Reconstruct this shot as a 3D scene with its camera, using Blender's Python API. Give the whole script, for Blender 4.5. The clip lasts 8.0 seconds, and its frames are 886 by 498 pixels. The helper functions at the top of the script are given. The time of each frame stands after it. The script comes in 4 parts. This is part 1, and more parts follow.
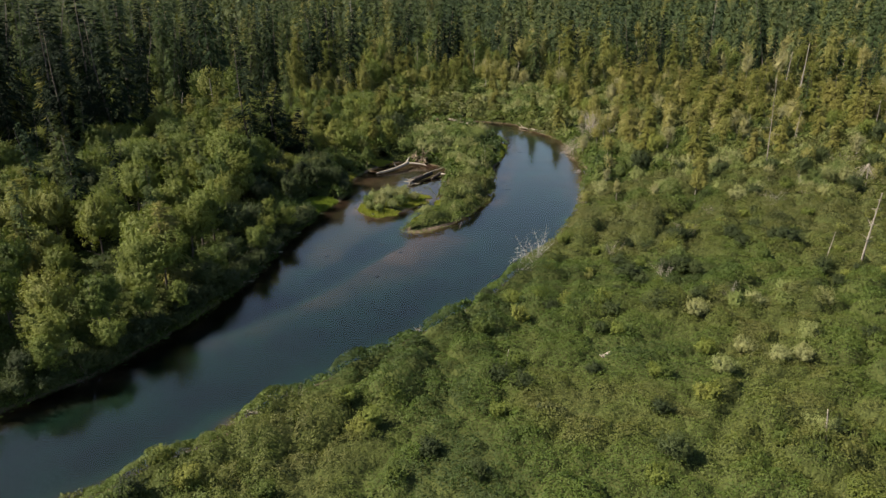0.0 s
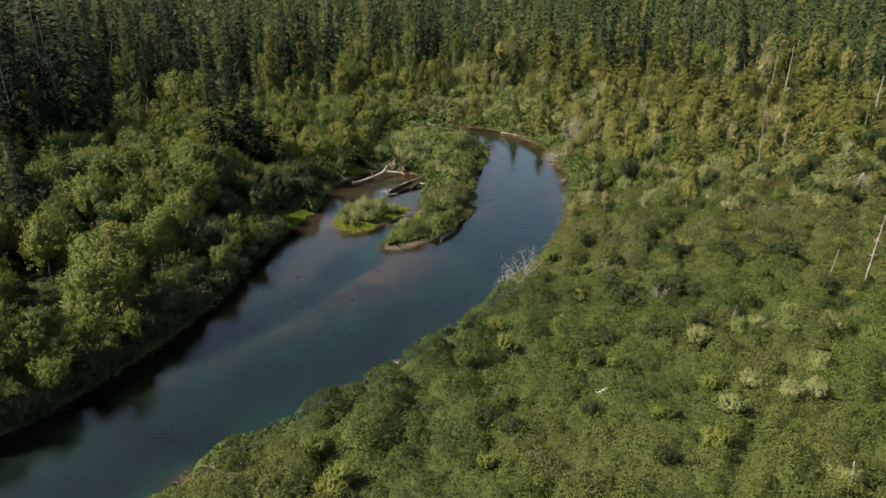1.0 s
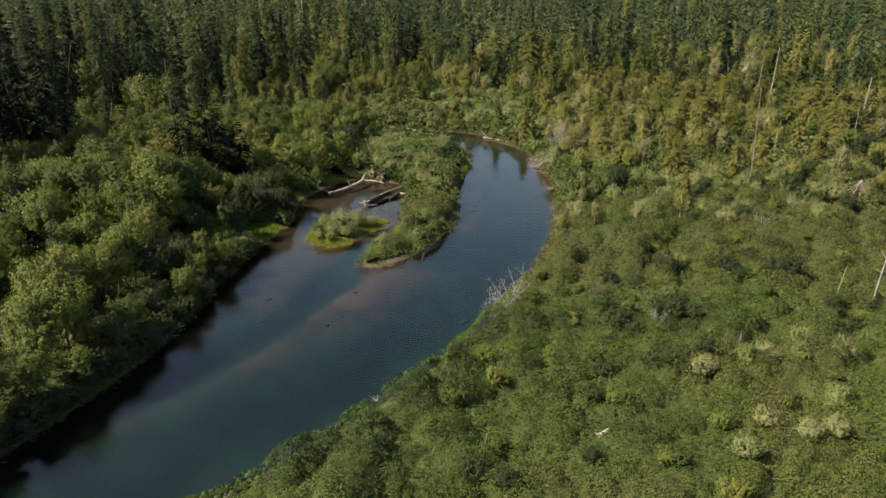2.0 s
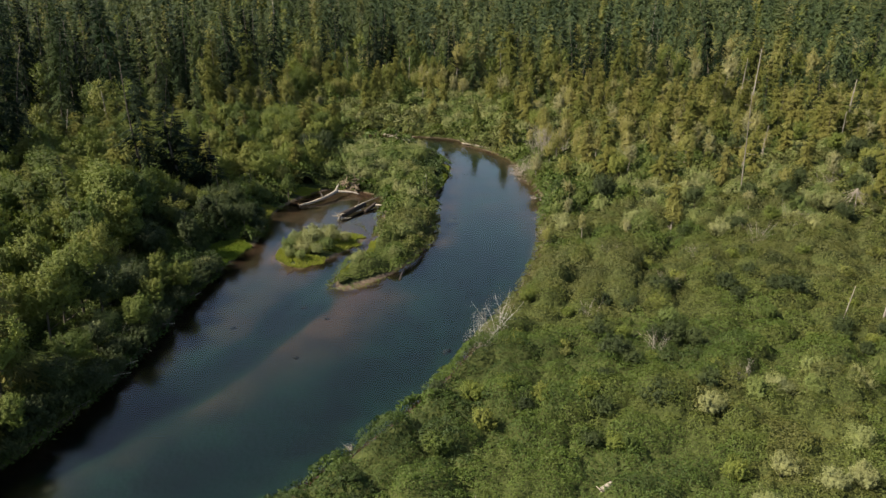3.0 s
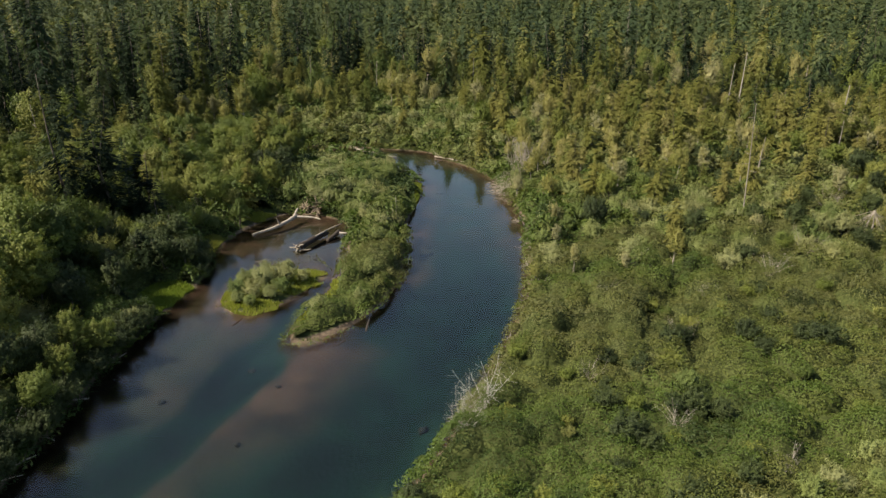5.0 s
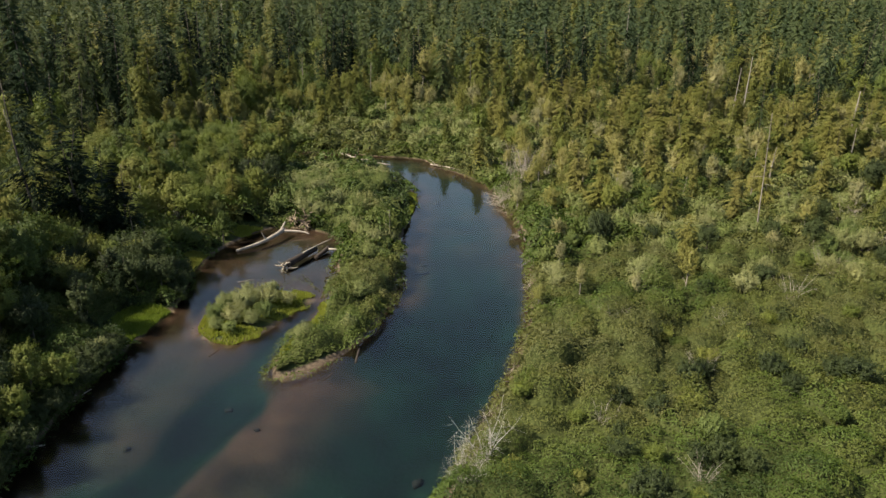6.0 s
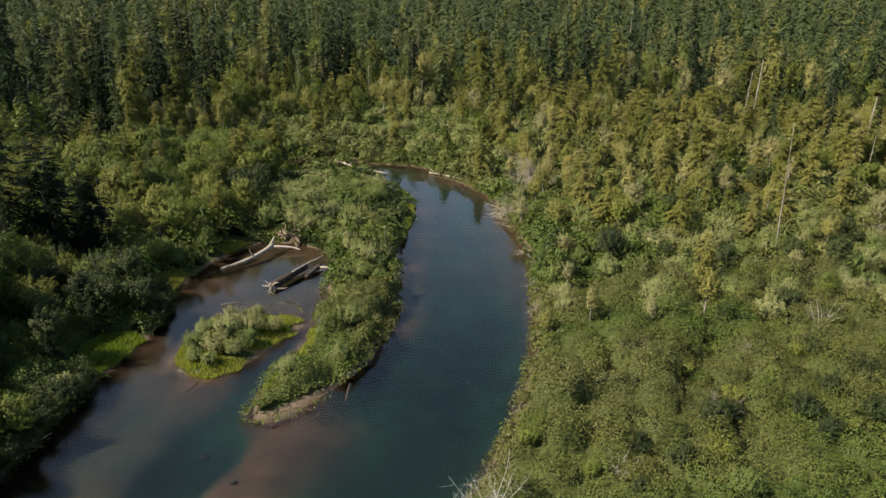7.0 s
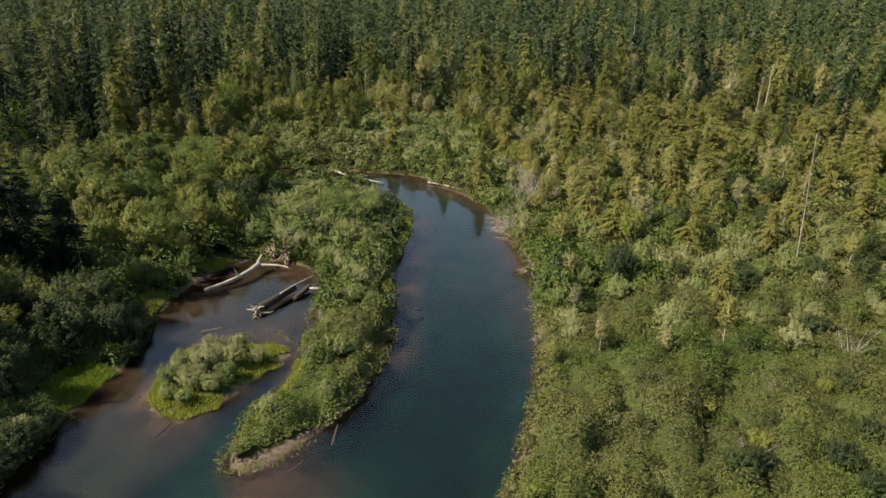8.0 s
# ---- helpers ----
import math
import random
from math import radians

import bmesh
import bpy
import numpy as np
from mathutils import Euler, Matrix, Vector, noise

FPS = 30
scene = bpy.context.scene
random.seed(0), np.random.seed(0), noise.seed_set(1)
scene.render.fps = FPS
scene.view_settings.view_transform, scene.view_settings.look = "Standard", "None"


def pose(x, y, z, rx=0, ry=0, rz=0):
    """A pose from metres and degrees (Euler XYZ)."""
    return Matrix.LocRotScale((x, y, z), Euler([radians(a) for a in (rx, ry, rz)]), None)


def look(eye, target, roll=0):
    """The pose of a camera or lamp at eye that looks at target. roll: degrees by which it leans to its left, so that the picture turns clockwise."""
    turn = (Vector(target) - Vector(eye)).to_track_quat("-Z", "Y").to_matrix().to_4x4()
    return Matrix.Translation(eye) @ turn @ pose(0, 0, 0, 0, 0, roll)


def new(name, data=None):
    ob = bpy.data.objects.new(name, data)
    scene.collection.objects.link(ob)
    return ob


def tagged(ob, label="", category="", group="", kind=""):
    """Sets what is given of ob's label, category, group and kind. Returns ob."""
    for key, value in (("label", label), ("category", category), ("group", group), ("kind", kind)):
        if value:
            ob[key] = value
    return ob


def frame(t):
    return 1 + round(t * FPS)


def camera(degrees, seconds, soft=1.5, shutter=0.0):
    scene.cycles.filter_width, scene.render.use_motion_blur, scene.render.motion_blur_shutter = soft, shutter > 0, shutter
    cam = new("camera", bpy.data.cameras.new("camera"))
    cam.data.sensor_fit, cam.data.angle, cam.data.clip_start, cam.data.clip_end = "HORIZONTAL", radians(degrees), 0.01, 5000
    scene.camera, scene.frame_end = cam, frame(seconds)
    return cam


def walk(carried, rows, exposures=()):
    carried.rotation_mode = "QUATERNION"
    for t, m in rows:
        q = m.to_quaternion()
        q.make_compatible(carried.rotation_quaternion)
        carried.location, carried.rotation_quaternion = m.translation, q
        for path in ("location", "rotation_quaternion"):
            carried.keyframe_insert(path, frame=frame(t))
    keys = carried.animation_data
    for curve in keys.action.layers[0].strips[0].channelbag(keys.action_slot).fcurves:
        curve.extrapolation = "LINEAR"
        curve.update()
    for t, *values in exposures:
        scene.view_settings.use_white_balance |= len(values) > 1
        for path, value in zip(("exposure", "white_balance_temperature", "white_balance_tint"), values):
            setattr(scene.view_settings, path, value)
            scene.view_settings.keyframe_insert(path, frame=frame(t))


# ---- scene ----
cam = camera(64.2, 8.0, soft=1.45)
PATH = [
    (0, (-0.498, 0.512, 31.462), (-0.489, 2.386, 30.763), 0.3),
    (0.5, (-0.51, 3.557, 31.491), (-0.475, 5.431, 30.794), 0.5),
    (1, (-0.52, 6.597, 31.492), (-0.453, 8.47, 30.794), 0.6),
    (1.5, (-0.498, 9.543, 31.478), (-0.405, 11.415, 30.78), 0.6),
    (3, (-0.201, 18.777, 31.343), (-0.017, 20.643, 30.648), 0.7),
    (3.5, (-0.007, 21.928, 31.301), (0.208, 23.791, 30.606), 0.7),
    (4, (0.219, 25.0, 31.255), (0.461, 26.86, 30.561), 0.8),
    (4.5, (0.518, 28.017, 31.233), (0.772, 29.876, 30.54), 0.7),
    (6, (1.538, 37.127, 31.304), (1.815, 38.983, 30.613), 1.0),
    (6.5, (1.898, 39.94, 31.302), (2.176, 41.796, 30.611), 1.0),
    (7, (2.444, 43.064, 31.319), (2.722, 44.921, 30.629), 1.1),
    (7.5, (2.975, 45.964, 31.391), (3.253, 47.821, 30.702), 1.1),
    (8, (3.509, 48.668, 31.458), (3.786, 50.526, 30.77), 1.1),
]
STOPS = 1.36
walk(cam, [(t, look(eye, target, roll)) for t, eye, target, roll in PATH], [(0, STOPS), (8, STOPS)])

# ---- sky and sun ----
SUN_TO = Vector((-0.71, -0.08, 0.68)).normalized()   # towards the sun
world = bpy.data.worlds.new("sky")
scene.world = world
world.use_nodes = True
wt = world.node_tree
sky = wt.nodes.new("ShaderNodeTexSky")
sky.sky_type = "NISHITA"
sky.sun_disc = False
sky.sun_elevation = math.asin(SUN_TO.z)
sky.sun_rotation = math.atan2(SUN_TO.x, SUN_TO.y)
sky.air_density, sky.dust_density, sky.ozone_density = 1.0, 1.4, 1.0
wt.links.new(sky.outputs[0], wt.nodes["Background"].inputs[0])
wt.nodes["Background"].inputs[1].default_value = 0.075
sun_data = bpy.data.lights.new("sun", "SUN")
sun_data.energy, sun_data.angle, sun_data.color = 5.0, radians(0.6), (1.0, 0.90, 0.74)
sun = new("sun", sun_data)
sun.matrix_world = look((0, 0, 200), Vector((0, 0, 200)) - SUN_TO)


# ---- materials ----
def material(name):
    m = bpy.data.materials.new(name)
    m.use_nodes = True
    m.node_tree.nodes.clear()
    return m, m.node_tree.nodes, m.node_tree.links


def node(nodes, kind, **inputs):
    n = nodes.new("ShaderNode" + kind)
    for key, value in inputs.items():
        n.inputs[key.replace("_", " ")].default_value = value
    return n


def noise_at(nodes, links, scale, detail=3.0, source=None):
    n = node(nodes, "TexNoise", Scale=scale, Detail=detail)
    if source is not None:
        links.new(source, n.inputs["Vector"])
    return n.outputs["Fac"]


def ramp(nodes, links, fac, stops):
    r = nodes.new("ShaderNodeValToRGB")
    e = r.color_ramp.elements
    while len(e) < len(stops):
        e.new(0.5)
    for item, (p, c) in zip(e, stops):
        item.position, item.color = p, (*c, 1)
    links.new(fac, r.inputs[0])
    return r.outputs[0]


def mixed(nodes, links, fac, a, b, mode="MIX"):
    n = nodes.new("ShaderNodeMix")
    n.data_type, n.blend_type = "RGBA", mode
    for sock, value in ((n.inputs[0], fac), (n.inputs[6], a), (n.inputs[7], b)):
        if isinstance(value, (int, float)):
            sock.default_value = value
        elif isinstance(value, tuple):
            sock.default_value = (*value, 1)
        else:
            links.new(value, sock)
    return n.outputs[2]


def maths(nodes, links, op, a, b=0.0):
    n = nodes.new("ShaderNodeMath")
    n.operation = op
    for sock, value in zip(n.inputs, (a, b)):
        if isinstance(value, (int, float)):
            sock.default_value = value
        else:
            links.new(value, sock)
    return n.outputs[0]


def leaf_material(name, stops, woods=False, glow=0.4, shine=0.2):
    """Leaves: each plant takes its own hue from the row of colours (a single plant by its object, one among joined woods by
    its tint), each leaf strays a little from it; some light passes through."""
    m, nodes, links = material(name)
    geo = nodes.new("ShaderNodeNewGeometry")
    if woods:
        source = nodes.new("ShaderNodeAttribute")
        source.attribute_name = "tint"
        own = source.outputs["Fac"]
    else:
        own = nodes.new("ShaderNodeObjectInfo").outputs["Random"]
    b = noise_at(nodes, links, 0.7, 2.0, geo.outputs["Position"])
    f = maths(nodes, links, "MULTIPLY", geo.outputs["Random Per Island"], 0.1)
    f = maths(nodes, links, "ADD", f, maths(nodes, links, "MULTIPLY", own, 0.72))
    f = maths(nodes, links, "ADD", f, maths(nodes, links, "MULTIPLY", maths(nodes, links, "SUBTRACT", b, 0.45), 0.35))
    colour = ramp(nodes, links, f, [(0.06 + 0.82 * k / (len(stops) - 1), c) for k, c in enumerate(stops)])
    p = node(nodes, "BsdfPrincipled", Roughness=0.6)
    p.inputs["Specular IOR Level"].default_value = shine
    links.new(colour, p.inputs["Base Color"])
    t = nodes.new("ShaderNodeBsdfTranslucent")
    links.new(mixed(nodes, links, 1.0, colour, (0.9, 1.0, 0.6), "MULTIPLY"), t.inputs[0])
    mix = nodes.new("ShaderNodeMixShader")
    mix.inputs[0].default_value = glow
    links.new(p.outputs[0], mix.inputs[1])
    links.new(t.outputs[0], mix.inputs[2])
    out = nodes.new("ShaderNodeOutputMaterial")
    links.new(mix.outputs[0], out.inputs[0])
    return m


def wood_material(name, dark, light, scale=6.0, rough=0.85, shine=0.25):
    m, nodes, links = material(name)
    co = nodes.new("ShaderNodeTexCoord")
    info = nodes.new("ShaderNodeObjectInfo")
    stretch = node(nodes, "Mapping", Scale=(1, 1, 0.15))
    links.new(co.outputs["Object"], stretch.inputs[0])
    g = noise_at(nodes, links, scale, 5.0, stretch.outputs[0])
    s = noise_at(nodes, links, scale * 0.15, 2.0, co.outputs["Object"])
    f = maths(nodes, links, "ADD", maths(nodes, links, "MULTIPLY", g, 0.6), maths(nodes, links, "MULTIPLY", s, 0.4))
    f = maths(nodes, links, "ADD", f, maths(nodes, links, "MULTIPLY", info.outputs["Random"], 0.12))
    p = node(nodes, "BsdfPrincipled", Roughness=rough)
    p.inputs["Specular IOR Level"].default_value = shine
    links.new(ramp(nodes, links, f, [(0.36, dark), (0.68, light)]), p.inputs["Base Color"])
    bump = node(nodes, "Bump", Strength=0.6, Distance=0.03)
    links.new(g, bump.inputs["Height"])
    links.new(bump.outputs[0], p.inputs["Normal"])
    out = nodes.new("ShaderNodeOutputMaterial")
    links.new(p.outputs[0], out.inputs[0])
    return m


def ground_material():
    """Leaf litter and moss above the water line, wet sand at it, gravel under water; light lost with depth is coloured
    into the bed.
    """
    m, nodes, links = material("river land")
    geo = nodes.new("ShaderNodeNewGeometry")
    xyz = nodes.new("ShaderNodeSeparateXYZ")
    links.new(geo.outputs["Position"], xyz.inputs[0])
    pos = geo.outputs["Position"]
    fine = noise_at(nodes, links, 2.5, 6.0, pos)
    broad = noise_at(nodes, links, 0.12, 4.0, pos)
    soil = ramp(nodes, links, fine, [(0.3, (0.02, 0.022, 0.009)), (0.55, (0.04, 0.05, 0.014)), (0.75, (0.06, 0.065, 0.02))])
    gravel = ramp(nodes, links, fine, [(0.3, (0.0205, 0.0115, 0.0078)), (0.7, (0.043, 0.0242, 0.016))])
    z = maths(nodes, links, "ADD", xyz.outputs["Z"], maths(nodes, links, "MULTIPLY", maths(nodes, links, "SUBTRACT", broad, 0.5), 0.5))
    # light the water absorbs, put into the bed colour: darker and more teal with depth
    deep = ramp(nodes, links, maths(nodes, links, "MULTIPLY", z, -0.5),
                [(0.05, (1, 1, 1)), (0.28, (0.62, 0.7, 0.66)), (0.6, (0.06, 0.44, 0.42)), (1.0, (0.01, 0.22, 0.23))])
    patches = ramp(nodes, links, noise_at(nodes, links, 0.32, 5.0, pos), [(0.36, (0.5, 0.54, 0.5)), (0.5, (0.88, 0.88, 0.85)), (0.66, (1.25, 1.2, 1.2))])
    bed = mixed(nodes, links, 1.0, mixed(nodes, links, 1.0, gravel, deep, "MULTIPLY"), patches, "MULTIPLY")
    n = nodes.new("ShaderNodeMapRange")
    links.new(xyz.outputs["Z"], n.inputs[0])
    n.inputs[1].default_value, n.inputs[2].default_value = -0.12, 0.05
    p = node(nodes, "BsdfPrincipled", Roughness=0.9)
    p.inputs["Specular IOR Level"].default_value = 0.05
    mud = ramp(nodes, links, fine, [(0.3, (0.06, 0.045, 0.03)), (0.7, (0.13, 0.1, 0.07))])
    dry = nodes.new("ShaderNodeMapRange")
    links.new(maths(nodes, links, "ADD", xyz.outputs["Z"], maths(nodes, links, "MULTIPLY", maths(nodes, links, "SUBTRACT", broad, 0.5), 0.3)), dry.inputs[0])
    dry.inputs[1].default_value, dry.inputs[2].default_value = 0.06, 0.16
    shore = mixed(nodes, links, dry.outputs[0], mud, soil)
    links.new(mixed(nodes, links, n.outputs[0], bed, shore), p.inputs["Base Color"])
    bump = node(nodes, "Bump", Strength=0.5, Distance=0.08)
    links.new(fine, bump.inputs["Height"])
    links.new(bump.outputs[0], p.inputs["Normal"])
    out = nodes.new("ShaderNodeOutputMaterial")
    links.new(p.outputs[0], out.inputs[0])
    return m


def water_material():
    """Clear river water: the bed shows through, the sky is mirrored more the flatter one looks."""
    m, nodes, links = material("river water")
    geo = nodes.new("ShaderNodeNewGeometry")
    stretch = node(nodes, "Mapping", Rotation=(0, 0, radians(-40)), Scale=(1.0, 0.45, 1.0))
    links.new(geo.outputs["Position"], stretch.inputs[0])
    w = noise_at(nodes, links, 0.8, 2.0, stretch.outputs[0])
    bump = node(nodes, "Bump", Strength=0.04, Distance=0.03)
    links.new(w, bump.inputs["Height"])
    clear = node(nodes, "BsdfRefraction", IOR=1.33, Roughness=0.08, Color=(0.9, 0.95, 0.92, 1))
    links.new(bump.outputs[0], clear.inputs["Normal"])
    gloss = node(nodes, "BsdfGlossy", Roughness=0.08, Color=(1.0, 0.92, 0.84, 1))
    links.new(bump.outputs[0], gloss.inputs["Normal"])
    fres = node(nodes, "Fresnel", IOR=1.4)
    links.new(bump.outputs[0], fres.inputs["Normal"])
    mix = nodes.new("ShaderNodeMixShader")
    links.new(fres.outputs[0], mix.inputs[0])
    links.new(clear.outputs[0], mix.inputs[1])
    links.new(gloss.outputs[0], mix.inputs[2])
    out = nodes.new("ShaderNodeOutputMaterial")
    links.new(mix.outputs[0], out.inputs[0])
    return m


GROUND, WATER = ground_material(), water_material()
HUES = {
    "thicket": [(0.025, 0.04, 0.008), (0.037, 0.058, 0.009), (0.052, 0.078, 0.011), (0.06, 0.079, 0.013), (0.072, 0.082, 0.016), (0.076, 0.077, 0.019), (0.078, 0.086, 0.03)],
    # dark green leaves, with shade of the bank and between shrubs coloured in
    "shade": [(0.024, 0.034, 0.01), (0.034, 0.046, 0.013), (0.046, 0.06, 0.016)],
    "willow": [(0.085, 0.112, 0.028), (0.13, 0.155, 0.042), (0.162, 0.178, 0.06), (0.19, 0.195, 0.082), (0.18, 0.176, 0.052)],
    "broad": [(0.051, 0.072, 0.013), (0.081, 0.105, 0.018), (0.114, 0.134, 0.024), (0.146, 0.152, 0.03), (0.142, 0.143, 0.046)],
    "pale": [(0.15, 0.152, 0.04), (0.192, 0.18, 0.046), (0.225, 0.202, 0.07), (0.21, 0.2, 0.1), (0.19, 0.175, 0.042)],
    "spruce": [(0.02, 0.033, 0.015), (0.031, 0.047, 0.019), (0.047, 0.064, 0.023), (0.065, 0.079, 0.028), (0.084, 0.09, 0.033)],
    # spruce needles with the crowns' self-shadow put into the colour
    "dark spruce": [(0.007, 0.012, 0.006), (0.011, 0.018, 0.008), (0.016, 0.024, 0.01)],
    "olive": [(0.07, 0.08, 0.02), (0.092, 0.098, 0.024), (0.114, 0.113, 0.028), (0.13, 0.124, 0.033), (0.13, 0.115, 0.04)],
}
LEAF = {k: leaf_material(k + " leaves", v, glow=0.16 if k in ("spruce", "olive", "dark spruce") else 0.26, shine=0.03 if k in ("spruce", "olive", "dark spruce") else 0.2)
        for k, v in HUES.items() if k != "thicket"}
WOODS = {k: leaf_material(k + " woods leaves", v, True, 0.16 if k in ("spruce", "olive", "dark spruce") else 0.24, 0.1 if k in ("spruce", "olive", "dark spruce") else 0.2)
         for k, v in HUES.items() if k != "shade"}
GRASS = leaf_material("shore grass", [(0.12, 0.16, 0.02), (0.165, 0.2, 0.027), (0.205, 0.22, 0.034), (0.22, 0.21, 0.05)])
BARK = wood_material("grey-brown bark", (0.03, 0.024, 0.018), (0.12, 0.1, 0.08))
BLEACHED = wood_material("bleached driftwood", (0.1, 0.08, 0.059), (0.29, 0.255, 0.205))
WHITE = wood_material("sun-whitened dead wood", (0.17, 0.155, 0.13), (0.35, 0.33, 0.295))
SNAGWOOD = wood_material("weathered snag wood", (0.1, 0.083, 0.066), (0.26, 0.23, 0.19))
TANWOOD = wood_material("tan stripped root wood", (0.09, 0.066, 0.046), (0.24, 0.185, 0.13))
DARKWOOD = wood_material("wet dark wood", (0.012, 0.009, 0.007), (0.042, 0.031, 0.023))

SILT = wood_material("dark algae-covered stone", (0.004, 0.005, 0.004), (0.012, 0.013, 0.01), 4.0, 0.9, 0.05)
# twig and litter colour kept dark, so gaps in the leaves read as shade
SHADE_TWIGS = wood_material("twigs and litter", (0.02, 0.026, 0.008), (0.05, 0.058, 0.018), 3.0, 1.0, 0.05)

# ---- mesh helpers ----
rng = np.random.default_rng(7)


def mesh_from(name, verts, faces, mat, smooth=False):
    """A mesh from arrays: verts n x 3, faces m x 3 or m x 4."""
    me = bpy.data.meshes.new(name)
    n, k = faces.shape
    me.vertices.add(len(verts))
    me.vertices.foreach_set("co", np.ascontiguousarray(verts, dtype=np.float32).ravel())
    me.loops.add(n * k)
    me.loops.foreach_set("vertex_index", np.ascontiguousarray(faces, dtype=np.int32).ravel())
    me.polygons.add(n)
    me.polygons.foreach_set("loop_start", np.arange(0, n * k, k, dtype=np.int32))
    me.polygons.foreach_set("use_smooth", np.full(n, smooth))
    me.materials.append(mat)
    me.update(calc_edges=True)
    return me


def unit(v):
    return v / np.maximum(np.linalg.norm(v, axis=1, keepdims=True), 1e-9)


def leaves(points, normals, size, wide=0.6, loose=0.6, seed=None, toward=None):
    """Leaf clusters as folded four-cornered blades round the points, facing roughly along the normals; toward: where they point."""
    r = rng if seed is None else np.random.default_rng(seed)
    n = len(points)
    up = unit(normals + loose * r.normal(size=(n, 3)))
    along = np.cross(up, r.normal(size=(n, 3)))
    if toward is not None:
        lead = toward + 0.45 * r.normal(size=(n, 3))
        along = lead - up * (lead * up).sum(1, keepdims=True)
    along = unit(along)
    across = np.cross(up, along)
    s = (size * r.uniform(0.6, 1.35, n))[:, None]
    fold = up * s * 0.16
    v = np.stack([points - along * s, points + across * s * wide + fold, points + along * s, points - across * s * wide + fold], 1)
    return v.reshape(-1, 3)


def quads(count):
    return np.arange(count * 4, dtype=np.int32).reshape(-1, 4)


def tube(bm, points, radii, sides=7):
    """A tapered limb along the points."""
    rings = []
    for i, (p, r) in enumerate(zip(points, radii)):
        p = Vector(p)
        a = Vector(points[max(i - 1, 0)])
        b = Vector(points[min(i + 1, len(points) - 1)])
        d = (b - a).normalized()
        side = d.cross(Vector((0.31, 0.87, 0.38))).normalized()
        other = d.cross(side)
        rings.append([bm.verts.new(p + (side * math.cos(w) + other * math.sin(w)) * r)
                      for w in (2 * math.pi * k / sides for k in range(sides))])
    for lo, hi in zip(rings, rings[1:]):
        for k in range(sides):
            bm.faces.new((lo[k], lo[(k + 1) % sides], hi[(k + 1) % sides], hi[k]))
    bm.faces.new(rings[0][::-1])
    bm.faces.new(rings[-1])


def bm_mesh(name, bm, mat, smooth=True):
    me = bpy.data.meshes.new(name)
    bm.to_mesh(me)
    bm.free()
    me.materials.append(mat)
    if smooth:
        me.shade_smooth()
    return me


def part(name, data, parent, label=""):
    ob = new(name, data)
    ob.parent = parent
    return tagged(ob, label)


def wander(start, direction, length, steps, bend, r, droop=0.0):
    """A crooked line of points from start."""
    p, d = Vector(start), Vector(direction).normalized()
    out = [tuple(p)]
    for _ in range(steps):
        d = (d + Vector((r.normal(0, bend), r.normal(0, bend), r.normal(0, bend) - droop))).normalized()
        p = p + d * (length / steps)
        out.append(tuple(p))
    return out


# ---- the river's plan ----
SHORE = np.array([
    (-130, -45), (-75, -4), (-45, 18), (-28, 34), (-17.5, 43.5), (-14.5, 48.5), (-7, 56.5), (1, 65), (6, 72), (9.5, 78), (14, 86.5),
    (17.5, 94), (20.5, 102), (23, 112), (25.2, 122), (26.2, 130), (25.6, 138), (26.6, 146), (25, 154), (22, 160.5), (19, 167), (17, 172),
    (10, 174), (2, 178), (-10, 180), (-40, 184.5), (-80, 186), (-80, 183), (-40, 181), (-12, 176), (1, 169), (9, 162), (13, 151),
    (13.8, 144.5), (11.5, 135), (9, 125), (8, 114), (6.8, 105), (2.3, 95.5), (-3, 90.5), (-5.6, 90.5), (-4.8, 95), (-2.8, 100.4),
    (-0.3, 106), (0.6, 118), (1.3, 126), (-3, 131), (-8.8, 132), (-12, 127), (-13.6, 124), (-16, 117), (-15, 108.5), (-18, 99),
    (-19.6, 92), (-21.3, 81), (-22.4, 71), (-26.6, 60), (-30.4, 52), (-46, 36), (-80, 12), (-150, -30)], float)


def rounded(poly, times=2):
    for _ in range(times):
        nxt = np.roll(poly, -1, 0)
        poly = np.stack([poly * 0.75 + nxt * 0.25, poly * 0.25 + nxt * 0.75], 1).reshape(-1, 2)
    return poly


SHORE_LINE = rounded(SHORE)
ISLET = rounded(np.array([(-12.4, 98.6), (-13.0, 104), (-9.5, 109), (-5, 110), (-0.9, 107.4), (-3.2, 104.6), (-5, 101.3), (-8.2, 97.2)]))


def edge_distance(x, y, poly):
    """Distance to the polygon's edge, positive inside."""
    best = np.full(x.shape, 1e9)
    inside = np.zeros(x.shape, bool)
    for (ax, ay), (bx, by) in zip(poly, np.roll(poly, -1, 0)):
        ex, ey = bx - ax, by - ay
        k = np.clip(((x - ax) * ex + (y - ay) * ey) / (ex * ex + ey * ey + 1e-9), 0, 1)
        best = np.minimum(best, (x - ax - k * ex) ** 2 + (y - ay - k * ey) ** 2)
        if ay != by:
            inside ^= ((ay > y) != (by > y)) & (x < ex * (y - ay) / (by - ay) + ax)
    return np.where(inside, 1, -1) * np.sqrt(best)


